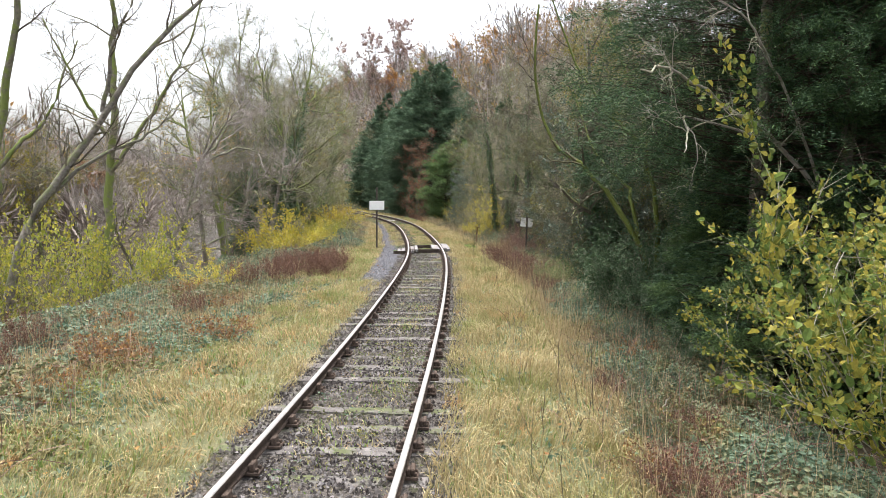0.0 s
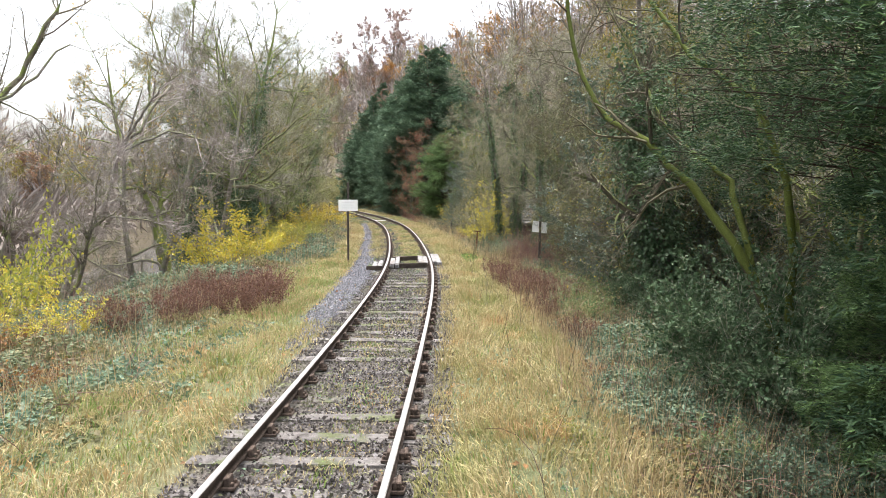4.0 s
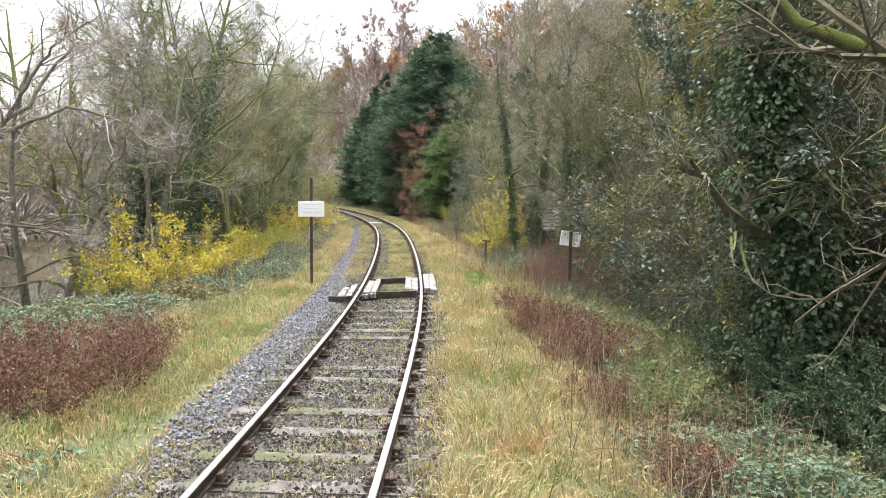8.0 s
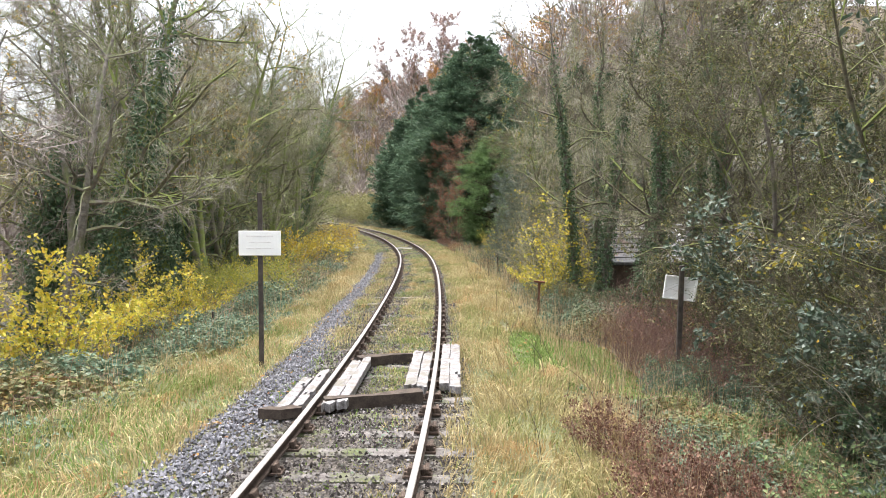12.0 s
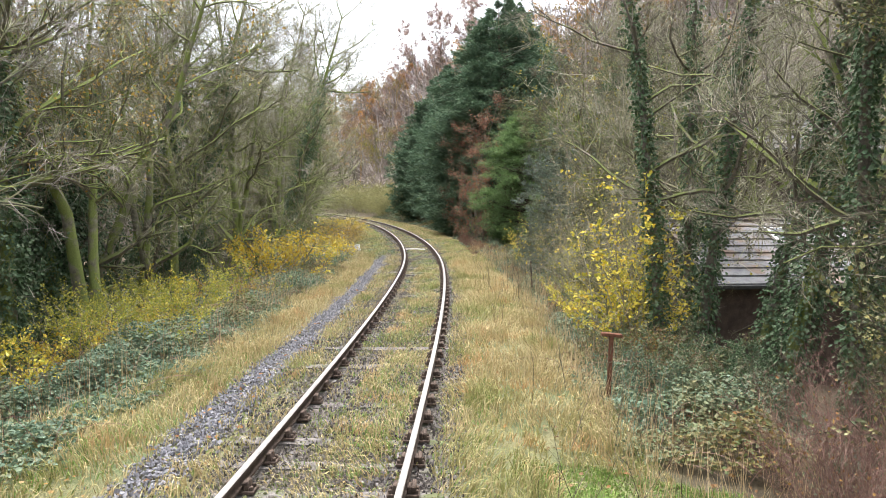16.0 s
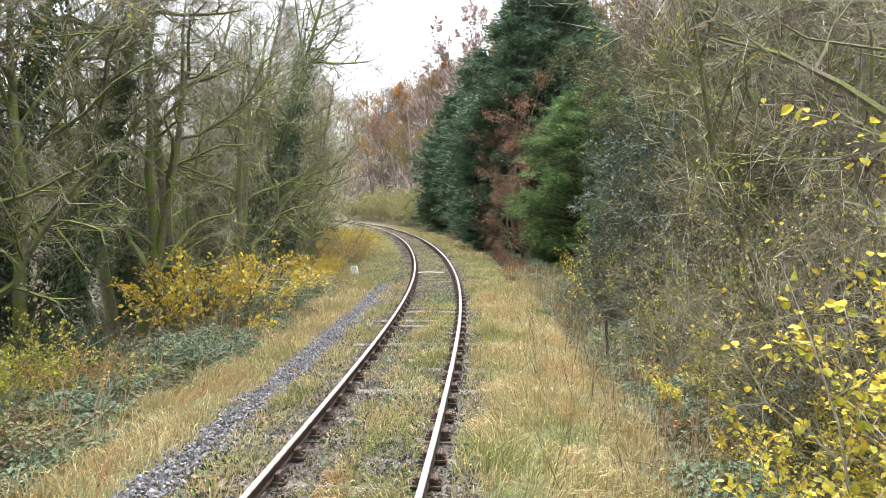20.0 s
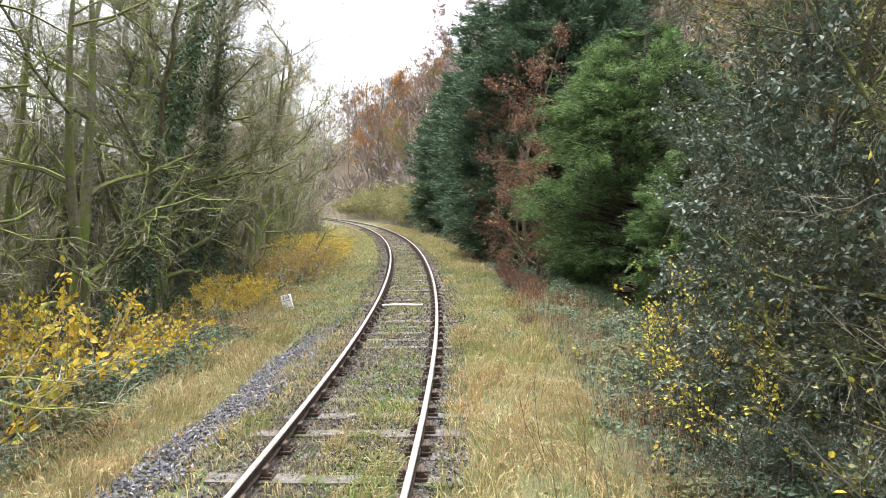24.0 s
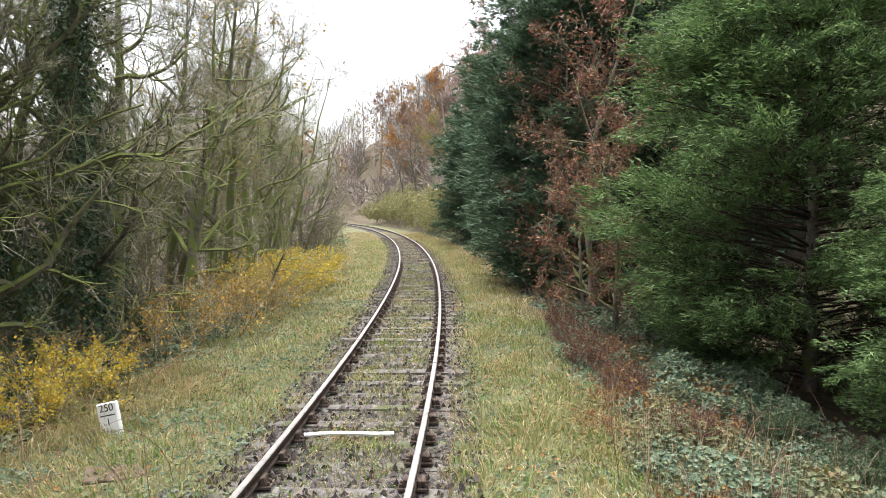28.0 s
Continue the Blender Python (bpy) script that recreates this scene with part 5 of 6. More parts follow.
for s, d, z in [(50.0, 4.1, .9), (53.0, 4.2, .9), (47.8, 4.0, .7), (13.1, -3.3, .9)]:
    put(rusty, s, d, rt(), z)
for s, d, z in [(10.6, 3.4, .4), (66.8, 2.7, .32), (69.6, 3.9, .6)]:
    put(dock, s, d, rt(), z)
for s, d, z in [(67.0, 6.2, .38), (69.0, 5.8, .3), (66.0, 7.0, .5), (70.6, 5.6, .3), (72.2, 5.8, .32), (64.8, 6.4, .5), (77.0, 5.6, .35)]:
    put(ivybush, s, d, rt(), z)
put(cypress, 74.3, 7.7, 0, 1.0)
put(cypress, 69.4, 8.1, 120, .6)
put(cypress, 66.0, 9.2, 220, .6)
# two dark spruces added to stand in for deep shade among the cypresses
put(spruce, 69.6, 11.4, 30, .95)
put(spruce, 66.0, 12.4, 200, .9)
put(privet, 39.8, 7.8, 10, .45)
put(slim, 39.2, 7.4, 200, .8)
put(tallholly, 59.6, 7.2, 0, .85)
put(tallholly, 61.6, 6.6, 90, .9)
put(tallholly, 57.6, 7.4, 200, .95)
put(tallholly, 63.0, 7.6, 20, .8)
put(beech, 80.4, 4.8, 0, 1.08)
put(beech, 77.4, 4.9, 150, .68)
put(beech, 83.4, 4.5, 250, .9)
put(beech, 78.8, 4.4, 80, .5)
put(bigfir, 86.5, 7.9, 0)
put(bigfir, 93.0, 10.8, 220, .98)
put(fir, 113.0, 7.4, 30, .95)
put(fir, 105.0, 7.8, 140, .88)
put(fir, 97.5, 8.0, 250, .92)
put(fir, 119.0, 10.5, 60, 1.0)
put(fir, 109.0, 12.0, 10, 1.05)
for s in range(116, 176, 3):
    put(pales, s, 3.9 + R.uniform(0, 3.5), rt(), R.uniform(.8, 1.25))
for s in range(118, 160, 4):
    put(thicket, s, -R.uniform(3.6, 7), rt(), R.uniform(.7, 1.1))

for s, d, z in [(24.6, 4.3, 1.0), (25.8, 4.7, 1.1), (26.8, 4.4, 1.0), (27.8, 4.9, 1.1), (28.9, 4.8, 1.2), (30.0, 5.1, 1.2), (31.2, 4.7, 1.1), (32.4, 5.0, .9), (29.4, 5.8, 1.4), (30.8, 6.0, 1.3), (28.2, 5.6, 1.4), (26.9, 5.4, 1.3), (32.2, 6.2, 1.2), (25.4, 5.5, 1.1), (33.4, 4.4, .7), (19.0, 4.6, .8), (21.4, 4.8, .9), (15.8, 4.4, .7), (12.0, 4.4, .7), (22.8, 5.4, .9)]:
    put(nettle, s, d, rt(), z)
for s, d, z in [(24.2, 3.3, .6), (26.4, 3.4, .8), (6.8, 3.4, .6)]:
    put(dock, s, d, rt(), z)
for s, d, z in [(22.6, 3.9, .7), (27.4, 3.9, .6), (13.6, 4.4, .7), (16.8, 4.4, .6), (18.8, 3.6, .5), (7.4, 3.2, .6)]:
    put(rusty, s, d, rt(), z)

for s, d, z in [(35.1, 4.9, .6), (34.4, 4.7, .5), (34.6, 5.5, .7), (36.0, 5.5, .6), (42.4, 4.3, .8), (43.6, 4.0, .8), (44.6, 4.9, .95), (41.4, 5.0, .8), (46.2, 5.5, .9), (43.0, 5.4, 1.0), (48.0, 4.9, .8), (50.2, 5.2, .9), (67.0, 5.0, .5), (68.6, 5.2, .5), (8.4, 3.6, .5), (9.6, 3.8, .5), (11.0, 4.2, .6), (12.6, 4.6, .6), (15.0, 4.6, .6), (17.4, 4.4, .6), (15.0, 5.6, .7), (11.4, 5.7, .6), (13.6, 5.4, .6), (18.4, 5.1, .6), (16.4, 5.4, .7), (20.2, 5.2, .6)]:
    put(brambles, s, d, rt(), z)

# left side, down to the river
put(mauve, 32.0, -11.8, 0, .7, (0, 6))
put(lichened, 40.5, -9.0, 130, .95, (0, 4))
put(lichened, 36.6, -10.4, 20, .85, (0, 6))
for s, d, z in [(44.2, -5.4, .55), (46.0, -5.6, .58), (47.6, -5.6, .62), (49.8, -5.7, .62), (51.2, -5.8, .6)]:
    put(lime, s, d, rt(), z)
for s, d, z in [(48.6, -5.6, .5), (35.2, -7.0, .9), (36.8, -6.7, .9), (38.2, -6.4, .8), (39.6, -6.1, .68), (41.2, -5.9, .62), (20.8, -6.2, .45)]:
    put(yellow, s, d, rt(), z)
for s, d, z in [(44.8, -5.9, .9), (46.6, -5.6, .8), (58.0, -5.2, 1.75), (62.4, -5.3, 1.5), (68.6, -4.9, .7), (70.4, -4.7, .85), (71.6, -4.8, .85),
                (81.8, -4.3, 1.2), (83.2, -4.1, 1.25), (85, -4.2, 1.25), (87, -4.3, 1.25), (89, -4.5, 1.2), (91, -4.7, 1.1)]:
    put(amber, s, d, rt(), z)
for s, d, z in [(23.0, -3.4, .85), (24.0, -3.0, .9), (25.0, -3.2, .9), (24.5, -4.2, .95), (23.2, -4.6, .9), (26.0, -3.9, .85), (22.2, -4.4, .8), (25.6, -4.9, .8), (21.4, -5.4, .8), (9.0, -5.6, .7), (8.0, -6.4, .8), (10.6, -6.2, .7), (7.0, -7.2, .8), (13, -6.8, .7), (16.5, -5.2, .6), (12.2, -8.0, .8)]:
    put(dock, s, d, rt(), z)
for s, d, z in [(11.2, -4.4, .9), (12.0, -4.9, .8), (7.6, -5.0, .8), (9.4, -4.4, .7), (14, -4.2, .6), (17.5, -4.8, .8), (19.8, -6.4, .9), (9.0, -7.8, 1.0), (51.6, -5.0, 1.2), (50.9, -5.3, 1.1), (53.0, -5.0, .9), (42, -5.0, .7), (67.6, 3.4, .6), (71.2, 3.6, .9), (73.0, 4.2, 1.0), (70.0, 2.9, .5), (71.6, 4.6, .9), (70.2, 4.3, .8), (74.8, 4.0, .9), (14.6, -6, .8), (60.5, 3.6, .6), (13.2, 4.3, .7)]:
    put(rusty, s, d, rt(), z)
for s, d, z in [(7.4, -3.2, .5), (9.2, -3.9, .6), (15.5, 2.6, .5), (64, 2.4, .6), (70, -4.2, .7), (66, 3.0, .6), (13.0, 3.4, .6), (34.6, 3.4, .4), (12.5, .25, .3), (7.9, .2, .28), (27.5, -4.4, .5)]:
    put(weeds, s, d, rt(), z)
for k, s, d, z in [(oak, 39.4, -10.0, .95), (ivied, 41.5, -8.6, .95), (gnarl2, 43.0, -9.4, .9), (ivied, 44.6, -7.6, .95), (gnarl, 46.4, -8.8, 1.0), 
                   (ivied, 52.2, -10.6, 1.05), (gnarl2, 53.4, -8.4, .95), (ivied, 47.8, -10.6, 1.1), (oak, 50.2, -9.8, 1.1), (ivied, 49.0, -8.6, .95), (ivied, 52.4, -11.2, 1.15), (gnarl, 56.7, -8.9, 1.15), (ivied, 55.2, -10.2, 1.0), (gnarl2, 59.0, -7.6, 1.0), (ivied, 58.6, -9.8, 1.05),
                   (alder, 60.6, -9.2, 1.0), (gnarl, 62.2, -7.5, 1.0), (gnarl2, 65.8, -7.0, .95), (clump, 67.4, -9.4, 1.0), (ivied, 69.0, -7.4, 1.0), (gnarl, 70.6, -8.4, 1.05),
                   (gnarl2, 72.4, -7.4, .95), (gnarl2, 73.8, -7.8, 1.0), (alder, 75.4, -8.8, 1.0), (ivied, 76.6, -7.2, .95), (gnarl, 78.6, -7.4, 1.0), (gnarl2, 81.0, -6.6, .95), (ivied, 82.2, -8.2, 1.0),
                   (oak, 84.5, -8.4, 1.0), (gnarl, 86.6, -7.0, .95), (clump, 89.0, -8.2, 1.0), (gnarl2, 91.5, -7.0, 1.0), (gnarl, 94.0, -7.4, .95), (gnarl, 97.0, -7.6, 1.05), (clump, 100.5, -8.0, 1.1),
                   (gnarl2, 104, -7.4, 1.1), (clump, 108, -8, 1.1), (alder, 113, -8, 1.0), (clump, 119, -8, 1.1)]:
    put(k, s, d, rt(), z * 1.12, (R.uniform(-2, 2), R.uniform(-2, 1)))
for s, d, z in [(42.0, -10.4, .85), (48.0, -10.8, 1.0), (49.8, -9.8, .9), (66.5, -11.4, .9), (77.6, -7.6, .8)]:
    put(ivycol, s, d, rt(), z)
put(alder, 54.6, -8.1, 30, 1.05)
put(oak, 47.4, -7.0, 20, .95)
for i in range(4):
    put(R.choice([gnarl, alder2, oak, alder]), 58 + i * 6.2 + R.uniform(-.8, .8), -R.uniform(9.4, 11.8), rt(), R.uniform(1.2, 1.4))

for s, d, z in [(24.4, -12.0, 1.2), (26.6, -12.2, 1.15), (22.4, -12.4, 1.2)]:
    put(lime, s, d, rt(), z, tall=1.75)

for s, d, z in [(74.6, -4.6, .95), (76.2, -4.3, 1.1), (77.8, -4.2, 1.15), (79.0, -4.5, 1.0), (51.4, -5.3, .9), (64.6, -5.2, .8), (80.4, -4.2, 1.15), (72.8, -5.4, .9)]:
    put(tawny, s, d, rt(), z)
for s, d, z in [(68.6, -9.8, 1.1), (71.0, -10.6, 1.2), (74.0, -10.4, 1.2), (77.4, -10.2, 1.2), (80.6, -9.4, 1.1), (83.0, -9.8, 1.4), (86.0, -9.4, 1.3)]:
    put(thicket, s, d, rt(), z, tall=z * 1.4)
put(ivycol, 72.0, -9.8, 20, .9)
put(ivied, 74.6, -7.0, 200, .95)

for s, d, z in [(23.0, -13.6, 1.0), (25.4, -14.0, 1.1), (28.4, -13.4, 1.0), (31.0, -14.0, 1.1), (34.0, -13.6, 1.0), (37.0, -13.0, 1.1), (40.0, -12.6, 1.0)]:
    put(thicket, s, d, rt(), z)

# across the river and on the hill beyond the bend
for i in range(26):
    put(R.choice([far_bare, far_olive, far_bare, far_russet, far_bare]), 16 + i * 2.0, -R.uniform(22.5, 30), rt(), R.uniform(.55, .85))
for i in range(44):
    put(R.choice([far_bare, far_olive, far_bare, far_olive, far_bare]), -10 + i * 3.9 + R.uniform(-1.5, 1.5), -R.uniform(22.5, 34), rt(), R.uniform(.6, .9))
for i in range(26):
    put(R.choice([far_bare, far_russet, far_bare, far_orange]), 126 + i * 4.2, -R.uniform(7, 22), rt(), R.uniform(.7, 1.05))
for i in range(74):
    put(R.choice([far_bare, far_russet, far_bare, far_olive, far_russet, far_orange]), 120 + R.uniform(0, 1) * 115, R.uniform(11, 62), rt(), R.uniform(.75, 1.1))
put(dome, 186, 33.5, 0, 1.05)
put(dome, 190, 44, 90, 1.25)
put(dome, 188, 38.5, 200, 1.1)
put(dome, 190, 27, 300, .75)
for i in range(26):
    put(R.choice([far_bare, far_olive, far_bare]), -8 + i * 4.6, R.uniform(17, 42), rt(), R.uniform(.7, 1.0))


# more trees behind the houses and between the trunks
for i in range(26):
    s, d = 22 + i * 1.75, R.uniform(8.5, 16)
    if s < 41 or s > 58 or d > 12:
        put(R.choice([behind, behind, behind2]), s, d + (6 if 41 < s < 58 else 0), rt(), R.uniform(.75, 1.0))
for i in range(22):
    put(R.choice([behind, behind, far_bare, far_olive]), 38 + i * 1.6, R.uniform(18.5, 27), rt(), R.uniform(.85, 1.1))
for s, d, z in [(44.5, 11.6, .8), (47.0, 12.2, .85), (49.5, 11.8, .8), (51.5, 12.0, .85), (46.0, 13.4, .9), (53.5, 11.2, .8), (56.0, 11.0, .85)]:
    put(behind, s, d, rt(), z)
for i in range(8):
    put(R.choice([behind, thin, gnarl, behind2]), 58 + i * 1.4, R.uniform(9, 13), rt(), R.uniform(.95, 1.2))
for i in range(16):
    put(R.choice([behind, behind2, behind, thin]), 68 + i * 2.2, R.uniform(13, 24), rt(), R.uniform(.9, 1.15))
put(fir, 45.0, 22.0, 0, .8)
for i in range(12):
    put(R.choice([behind, behind2]), 62 + i * 4.4, -R.uniform(9.8, 11.8), rt(), R.uniform(.7, 1.0))
for i in range(12):
    put(thicket, 44 + i * 3.6 + R.uniform(-.8, .8), -R.uniform(7.4, 9.5), rt(), R.uniform(.45, .7))
for s, d, z, h in [(46.2, -9.6, 1.3, 2.0), (56.2, -9.9, 1.3, 2.0)]:
    put(ivybush, s, d, rt(), z, tall=h)
for s, d, z in [(45.4, -6.6, .5), (54.6, -6.8, .55), (60.2, -6.4, .5), (66.4, -6.6, .6), (71.4, -6.4, .5), (78, -6.2, .5)]:
    put(ivybush, s, d, rt(), z)


def build_far_woods(name, seed, label, rows, mat, slim, size, per):
    """Woods seen only from afar: trunks and crowns of many slender sprays, all in one."""
    rng = np.random.default_rng(seed)
    made = []
    for s0, s1, d0, d1, n, low, high in rows:
        s, d, x, y = scatter(rng, s0, s1, d0, d1, n)
        h = rng.uniform(low, high, n)
        base = np.stack([x, y, level(s, d) - .2], 1)
        top = base + np.stack([rng.normal(0, .5, n), rng.normal(0, .5, n), h * .85], 1)
        tr = base[:, None] + (top - base)[:, None] * np.linspace(0, 1, 4)[None, :, None]
        made.append(tubes(tr, (h * .013)[:, None] * np.linspace(1, .35, 4)[None], 4))
        k = np.repeat(np.arange(n), per)
        u = unit(rng.normal(size=(len(k), 3)))
        q = u * rng.uniform(.35, 1, (len(k), 1)) ** .6 * np.stack([h * .27, h * .27, h * .38], 1)[k]
        pos = base[k] + np.stack([0 * h, 0 * h, h * .62], 1)[k] + q
        made.append(leaves(rng, pos, u + np.array([0, 0, .7]) + rng.normal(0, .4, u.shape), rng.uniform(.6, 1.3, len(k)) * size, slim, .3))
    tagged(new(name, mesh(name, *joined(made), M[mat])), label, "trees", kind="stuff")


build_far_woods("far_woods", 61, "distant bare woods with grey-brown twigs paled by painted haze", [(-30, 190, -70, -23, 170, 9, 13), (-20, 110, 17, 60, 110, 10, 14), (105, 260, 12, 75, 190, 11, 16), (130, 330, -60, -9, 130, 11, 15), (240, 330, -5, 60, 60, 12, 16), (104, 250, 8, 60, 260, 3, 6), (120, 300, -40, -6, 150, 3, 6), (-10, 190, -60, -22, 420, 3, 5.5)], "haze_twig", .11, 1.5, 120)
build_far_woods("far_autumn_woods", 62, "distant woods with thin russet and olive leaves", [(-30, 190, -60, -23, 50, 8, 12), (105, 260, 12, 75, 60, 11, 15), (130, 330, -50, -9, 45, 11, 14), (0, 110, 17, 50, 25, 9, 12)], "autumn", .7, .42, 260)


def limbed(name, label, seed, rows, wood, spray, long=1.7, count=9, fine=8):
    """A tree of a few thick bent limbs, given by points along the line, each with its spray of branches and twigs."""
    ob = thing(name, label, "tree")
    rng = np.random.default_rng(seed)
    for points, r0, r1 in rows:
        k = len(points)
        c = np.array([[*along(s, d), z] for s, d, z in points])
        u = np.linspace(0, k - 1, 18)
        p = np.stack([np.interp(u, np.arange(k), c[:, i]) for i in range(3)], 1)
        p[1:-1] = (p[:-2] + 2 * p[1:-1] + p[2:]) / 4
        p[1:-1] += rng.normal(0, r0 * .4, p[1:-1].shape)
        p, r = p[None], np.linspace(r0, r1, 18)[None]
        m = part("limb", mesh("limb", *tubes(p, r, 9), M[wood], smooth=True), ob)
        st, wy, ln, rd = offshoots(rng, p, r, count, .35, .9, .28, .5, np.array([long / .28]))
        p2 = paths_from(rng, st, wy + np.array([0, 0, .2]), ln, 6, .2, .02)
        r2 = np.minimum(rd, .035)[:, None] * np.linspace(1, .3, 6)[None]
        st, wy, ln, rd = offshoots(rng, p2, r2, fine, .2, .8, .42, .5, ln)
        p3 = paths_from(rng, st, wy, ln, 5, .22, .0)
        r3 = np.minimum(rd, .012)[:, None] * np.linspace(1, .3, 5)[None]
        st, wy, ln, rd = offshoots(rng, p3, r3, 5, .2, .8, .42, .5, ln)
        part("spray", mesh("spray", *joined([tubes(p2, r2, 4), tubes(p3, r3, 3), spikes(st, wy, rng.uniform(.15, .4, len(st)), .004)]), M[spray]), m)["kind"] = "stuff"
    return ob


limbed("mossy_tree", "old tree with thick bright-mossed limbs leaning over the verge", 9, [
    ([(17.6, 6.2, -1.3), (18.0, 5.8, .9), (18.5, 5.2, 2.07), (19.5, 4.64, 3.05), (20.2, 3.95, 3.63), (20.7, 3.45, 4.5), (21.0, 3.2, 6.0), (21.6, 3.4, 8.0)], .085, .028),
    ([(18.2, 5.6, 1.4), (18.9, 5.6, 2.6), (19.6, 5.3, 3.0), (20.4, 4.9, 3.6), (21.5, 4.6, 5.0), (22.5, 4.2, 6.4)], .055, .018),
    ([(17.8, 6.0, .4), (17.6, 5.9, 2.4), (18.3, 5.6, 3.8), (19.4, 5.0, 4.6), (20.5, 4.2, 6.4), (21.2, 3.6, 8.5)], .062, .02),
    ([(18.3, 5.8, 2.8), (19.8, 6.2, 4.2), (21.3, 6.0, 5.8), (22.8, 5.6, 8.2)], .05, .02)], "limb", "dark_twig", 1.7, 15)
limbed("river_tree", "tall bare tree leaning from the river bank with mossy limbs", 19, [
    ([(22.0, -13.4, -3.4), (22.2, -12.6, .6), (22.5, -11.9, 2.2), (23.3, -10.3, 5.0), (23.7, -8.4, 7.6), (24.2, -6.8, 9.2), (24.6, -5.6, 10.6)], .17, .035),
    ([(22.5, -11.9, 2.2), (23.4, -10.6, 3.6), (24.6, -9.2, 4.4), (25.8, -8.2, 6.0)], .08, .02),
    ([(23.3, -10.3, 5.0), (23.0, -9.8, 7.0), (22.8, -8.6, 9.4)], .08, .02)], "lichen", "dark_twig", 2.0, 11)
limbed("river_tree", "upright bare tree with ivy-green moss on its trunk", 20, [
    ([(26.0, -11.7, -2.9), (26.1, -11.3, 3.0), (26.2, -11.1, 7.0), (26.3, -10.9, 12.0)], .2, .05),
    ([(26.1, -11.3, 3.2), (26.6, -10.0, 5.2), (27.0, -8.8, 7.6), (27.2, -8.0, 10.4)], .09, .02),
    ([(26.1, -11.3, 4.2), (25.8, -12.2, 6.0), (25.4, -13.2, 8.4)], .08, .02)], "mossy", "dark_twig", 2.0, 11)
limbed("river_tree", "mossy bare tree with crooked limbs on the river bank", 22, [
    ([(20.6, -13.2, -3.4), (20.8, -12.6, 2.0), (21.0, -12.0, 5.0), (20.8, -11.4, 9.0), (21.2, -10.6, 12.0)], .18, .04),
    ([(20.8, -12.4, 3.0), (21.6, -11.2, 4.6), (22.0, -10.4, 7.0)], .08, .02)], "mossy", "dark_twig", 1.9, 10)
limbed("dead_tree", "dead tree with pale lichened branches reaching over the verge", 24, [
    ([(13.6, 9.0, -1.6), (13.5, 8.4, 1.5), (13.3, 7.0, 3.4), (13.0, 5.6, 4.2), (11.6, 4.4, 4.5), (10.4, 3.7, 4.25)], .06, .012),
    ([(13.3, 7.0, 3.4), (12.9, 5.0, 3.9), (11.4, 4.7, 3.4), (10.6, 4.4, 3.1)], .028, .007),
    ([(13.4, 7.8, 2.4), (12.2, 6.4, 4.4), (11.2, 5.4, 5.2), (10.4, 4.6, 5.3)], .03, .007)], "pale", "pale", 1.0, 4, 4)
limbed("leaning_tree", "leaning grey-lichened tree with limbs drooping towards the line", 23, [
    ([(33.2, -12.6, -3.2), (33.7, -11.7, .3), (34.2, -10.8, 2.0), (34.7, -10.4, 4.0), (35.2, -9.6, 5.2), (35.6, -8.8, 6.4)], .13, .03),
    ([(34.6, -10.4, 3.8), (35.0, -8.9, 4.6), (35.2, -7.6, 4.3), (35.2, -6.6, 3.6)], .06, .014),
    ([(34.6, -10.4, 3.7), (36.0, -10.8, 4.1), (37.4, -11.2, 3.9), (39.0, -10.6, 3.4)], .06, .014),
    ([(34.0, -11.0, 1.5), (35.0, -9.6, 1.3), (35.8, -8.6, .6)], .045, .012),
    ([(34.7, -10.3, 4.2), (34.4, -9.0, 6.0), (34.6, -7.8, 6.9)], .06, .014)], "lichen", "mauve_twig", 2.0, 12, 10)


def build_fallen_branch():
    """A pale dead branch lying in the brambles."""
    ob = thing("fallen_branch", "pale dead branch lying among brambles", "branch")
    rng = np.random.default_rng(14)
    for rows, r in (([(8.1, 3.0, .06), (8.6, 3.3, .12), (9.2, 3.7, .16), (9.7, 4.35, .3)], .022), ([(9.2, 3.7, .16), (9.25, 3.85, .3), (9.3, 3.95, .45)], .012)):
        k = len(rows)
        c = np.array([[*along(s, d), float(level(s, d)) + z] for s, d, z in rows])
        t = np.linspace(0, k - 1, 9)
        p = np.stack([np.interp(t, np.arange(k), c[:, i]) for i in range(3)], 1) + rng.normal(0, .012, (9, 3))
        part("limb", mesh("limb", *tubes(p[None], np.linspace(r, r * .45, 9)[None], 6), M["pale"], smooth=True), ob)


build_fallen_branch()
set_out()


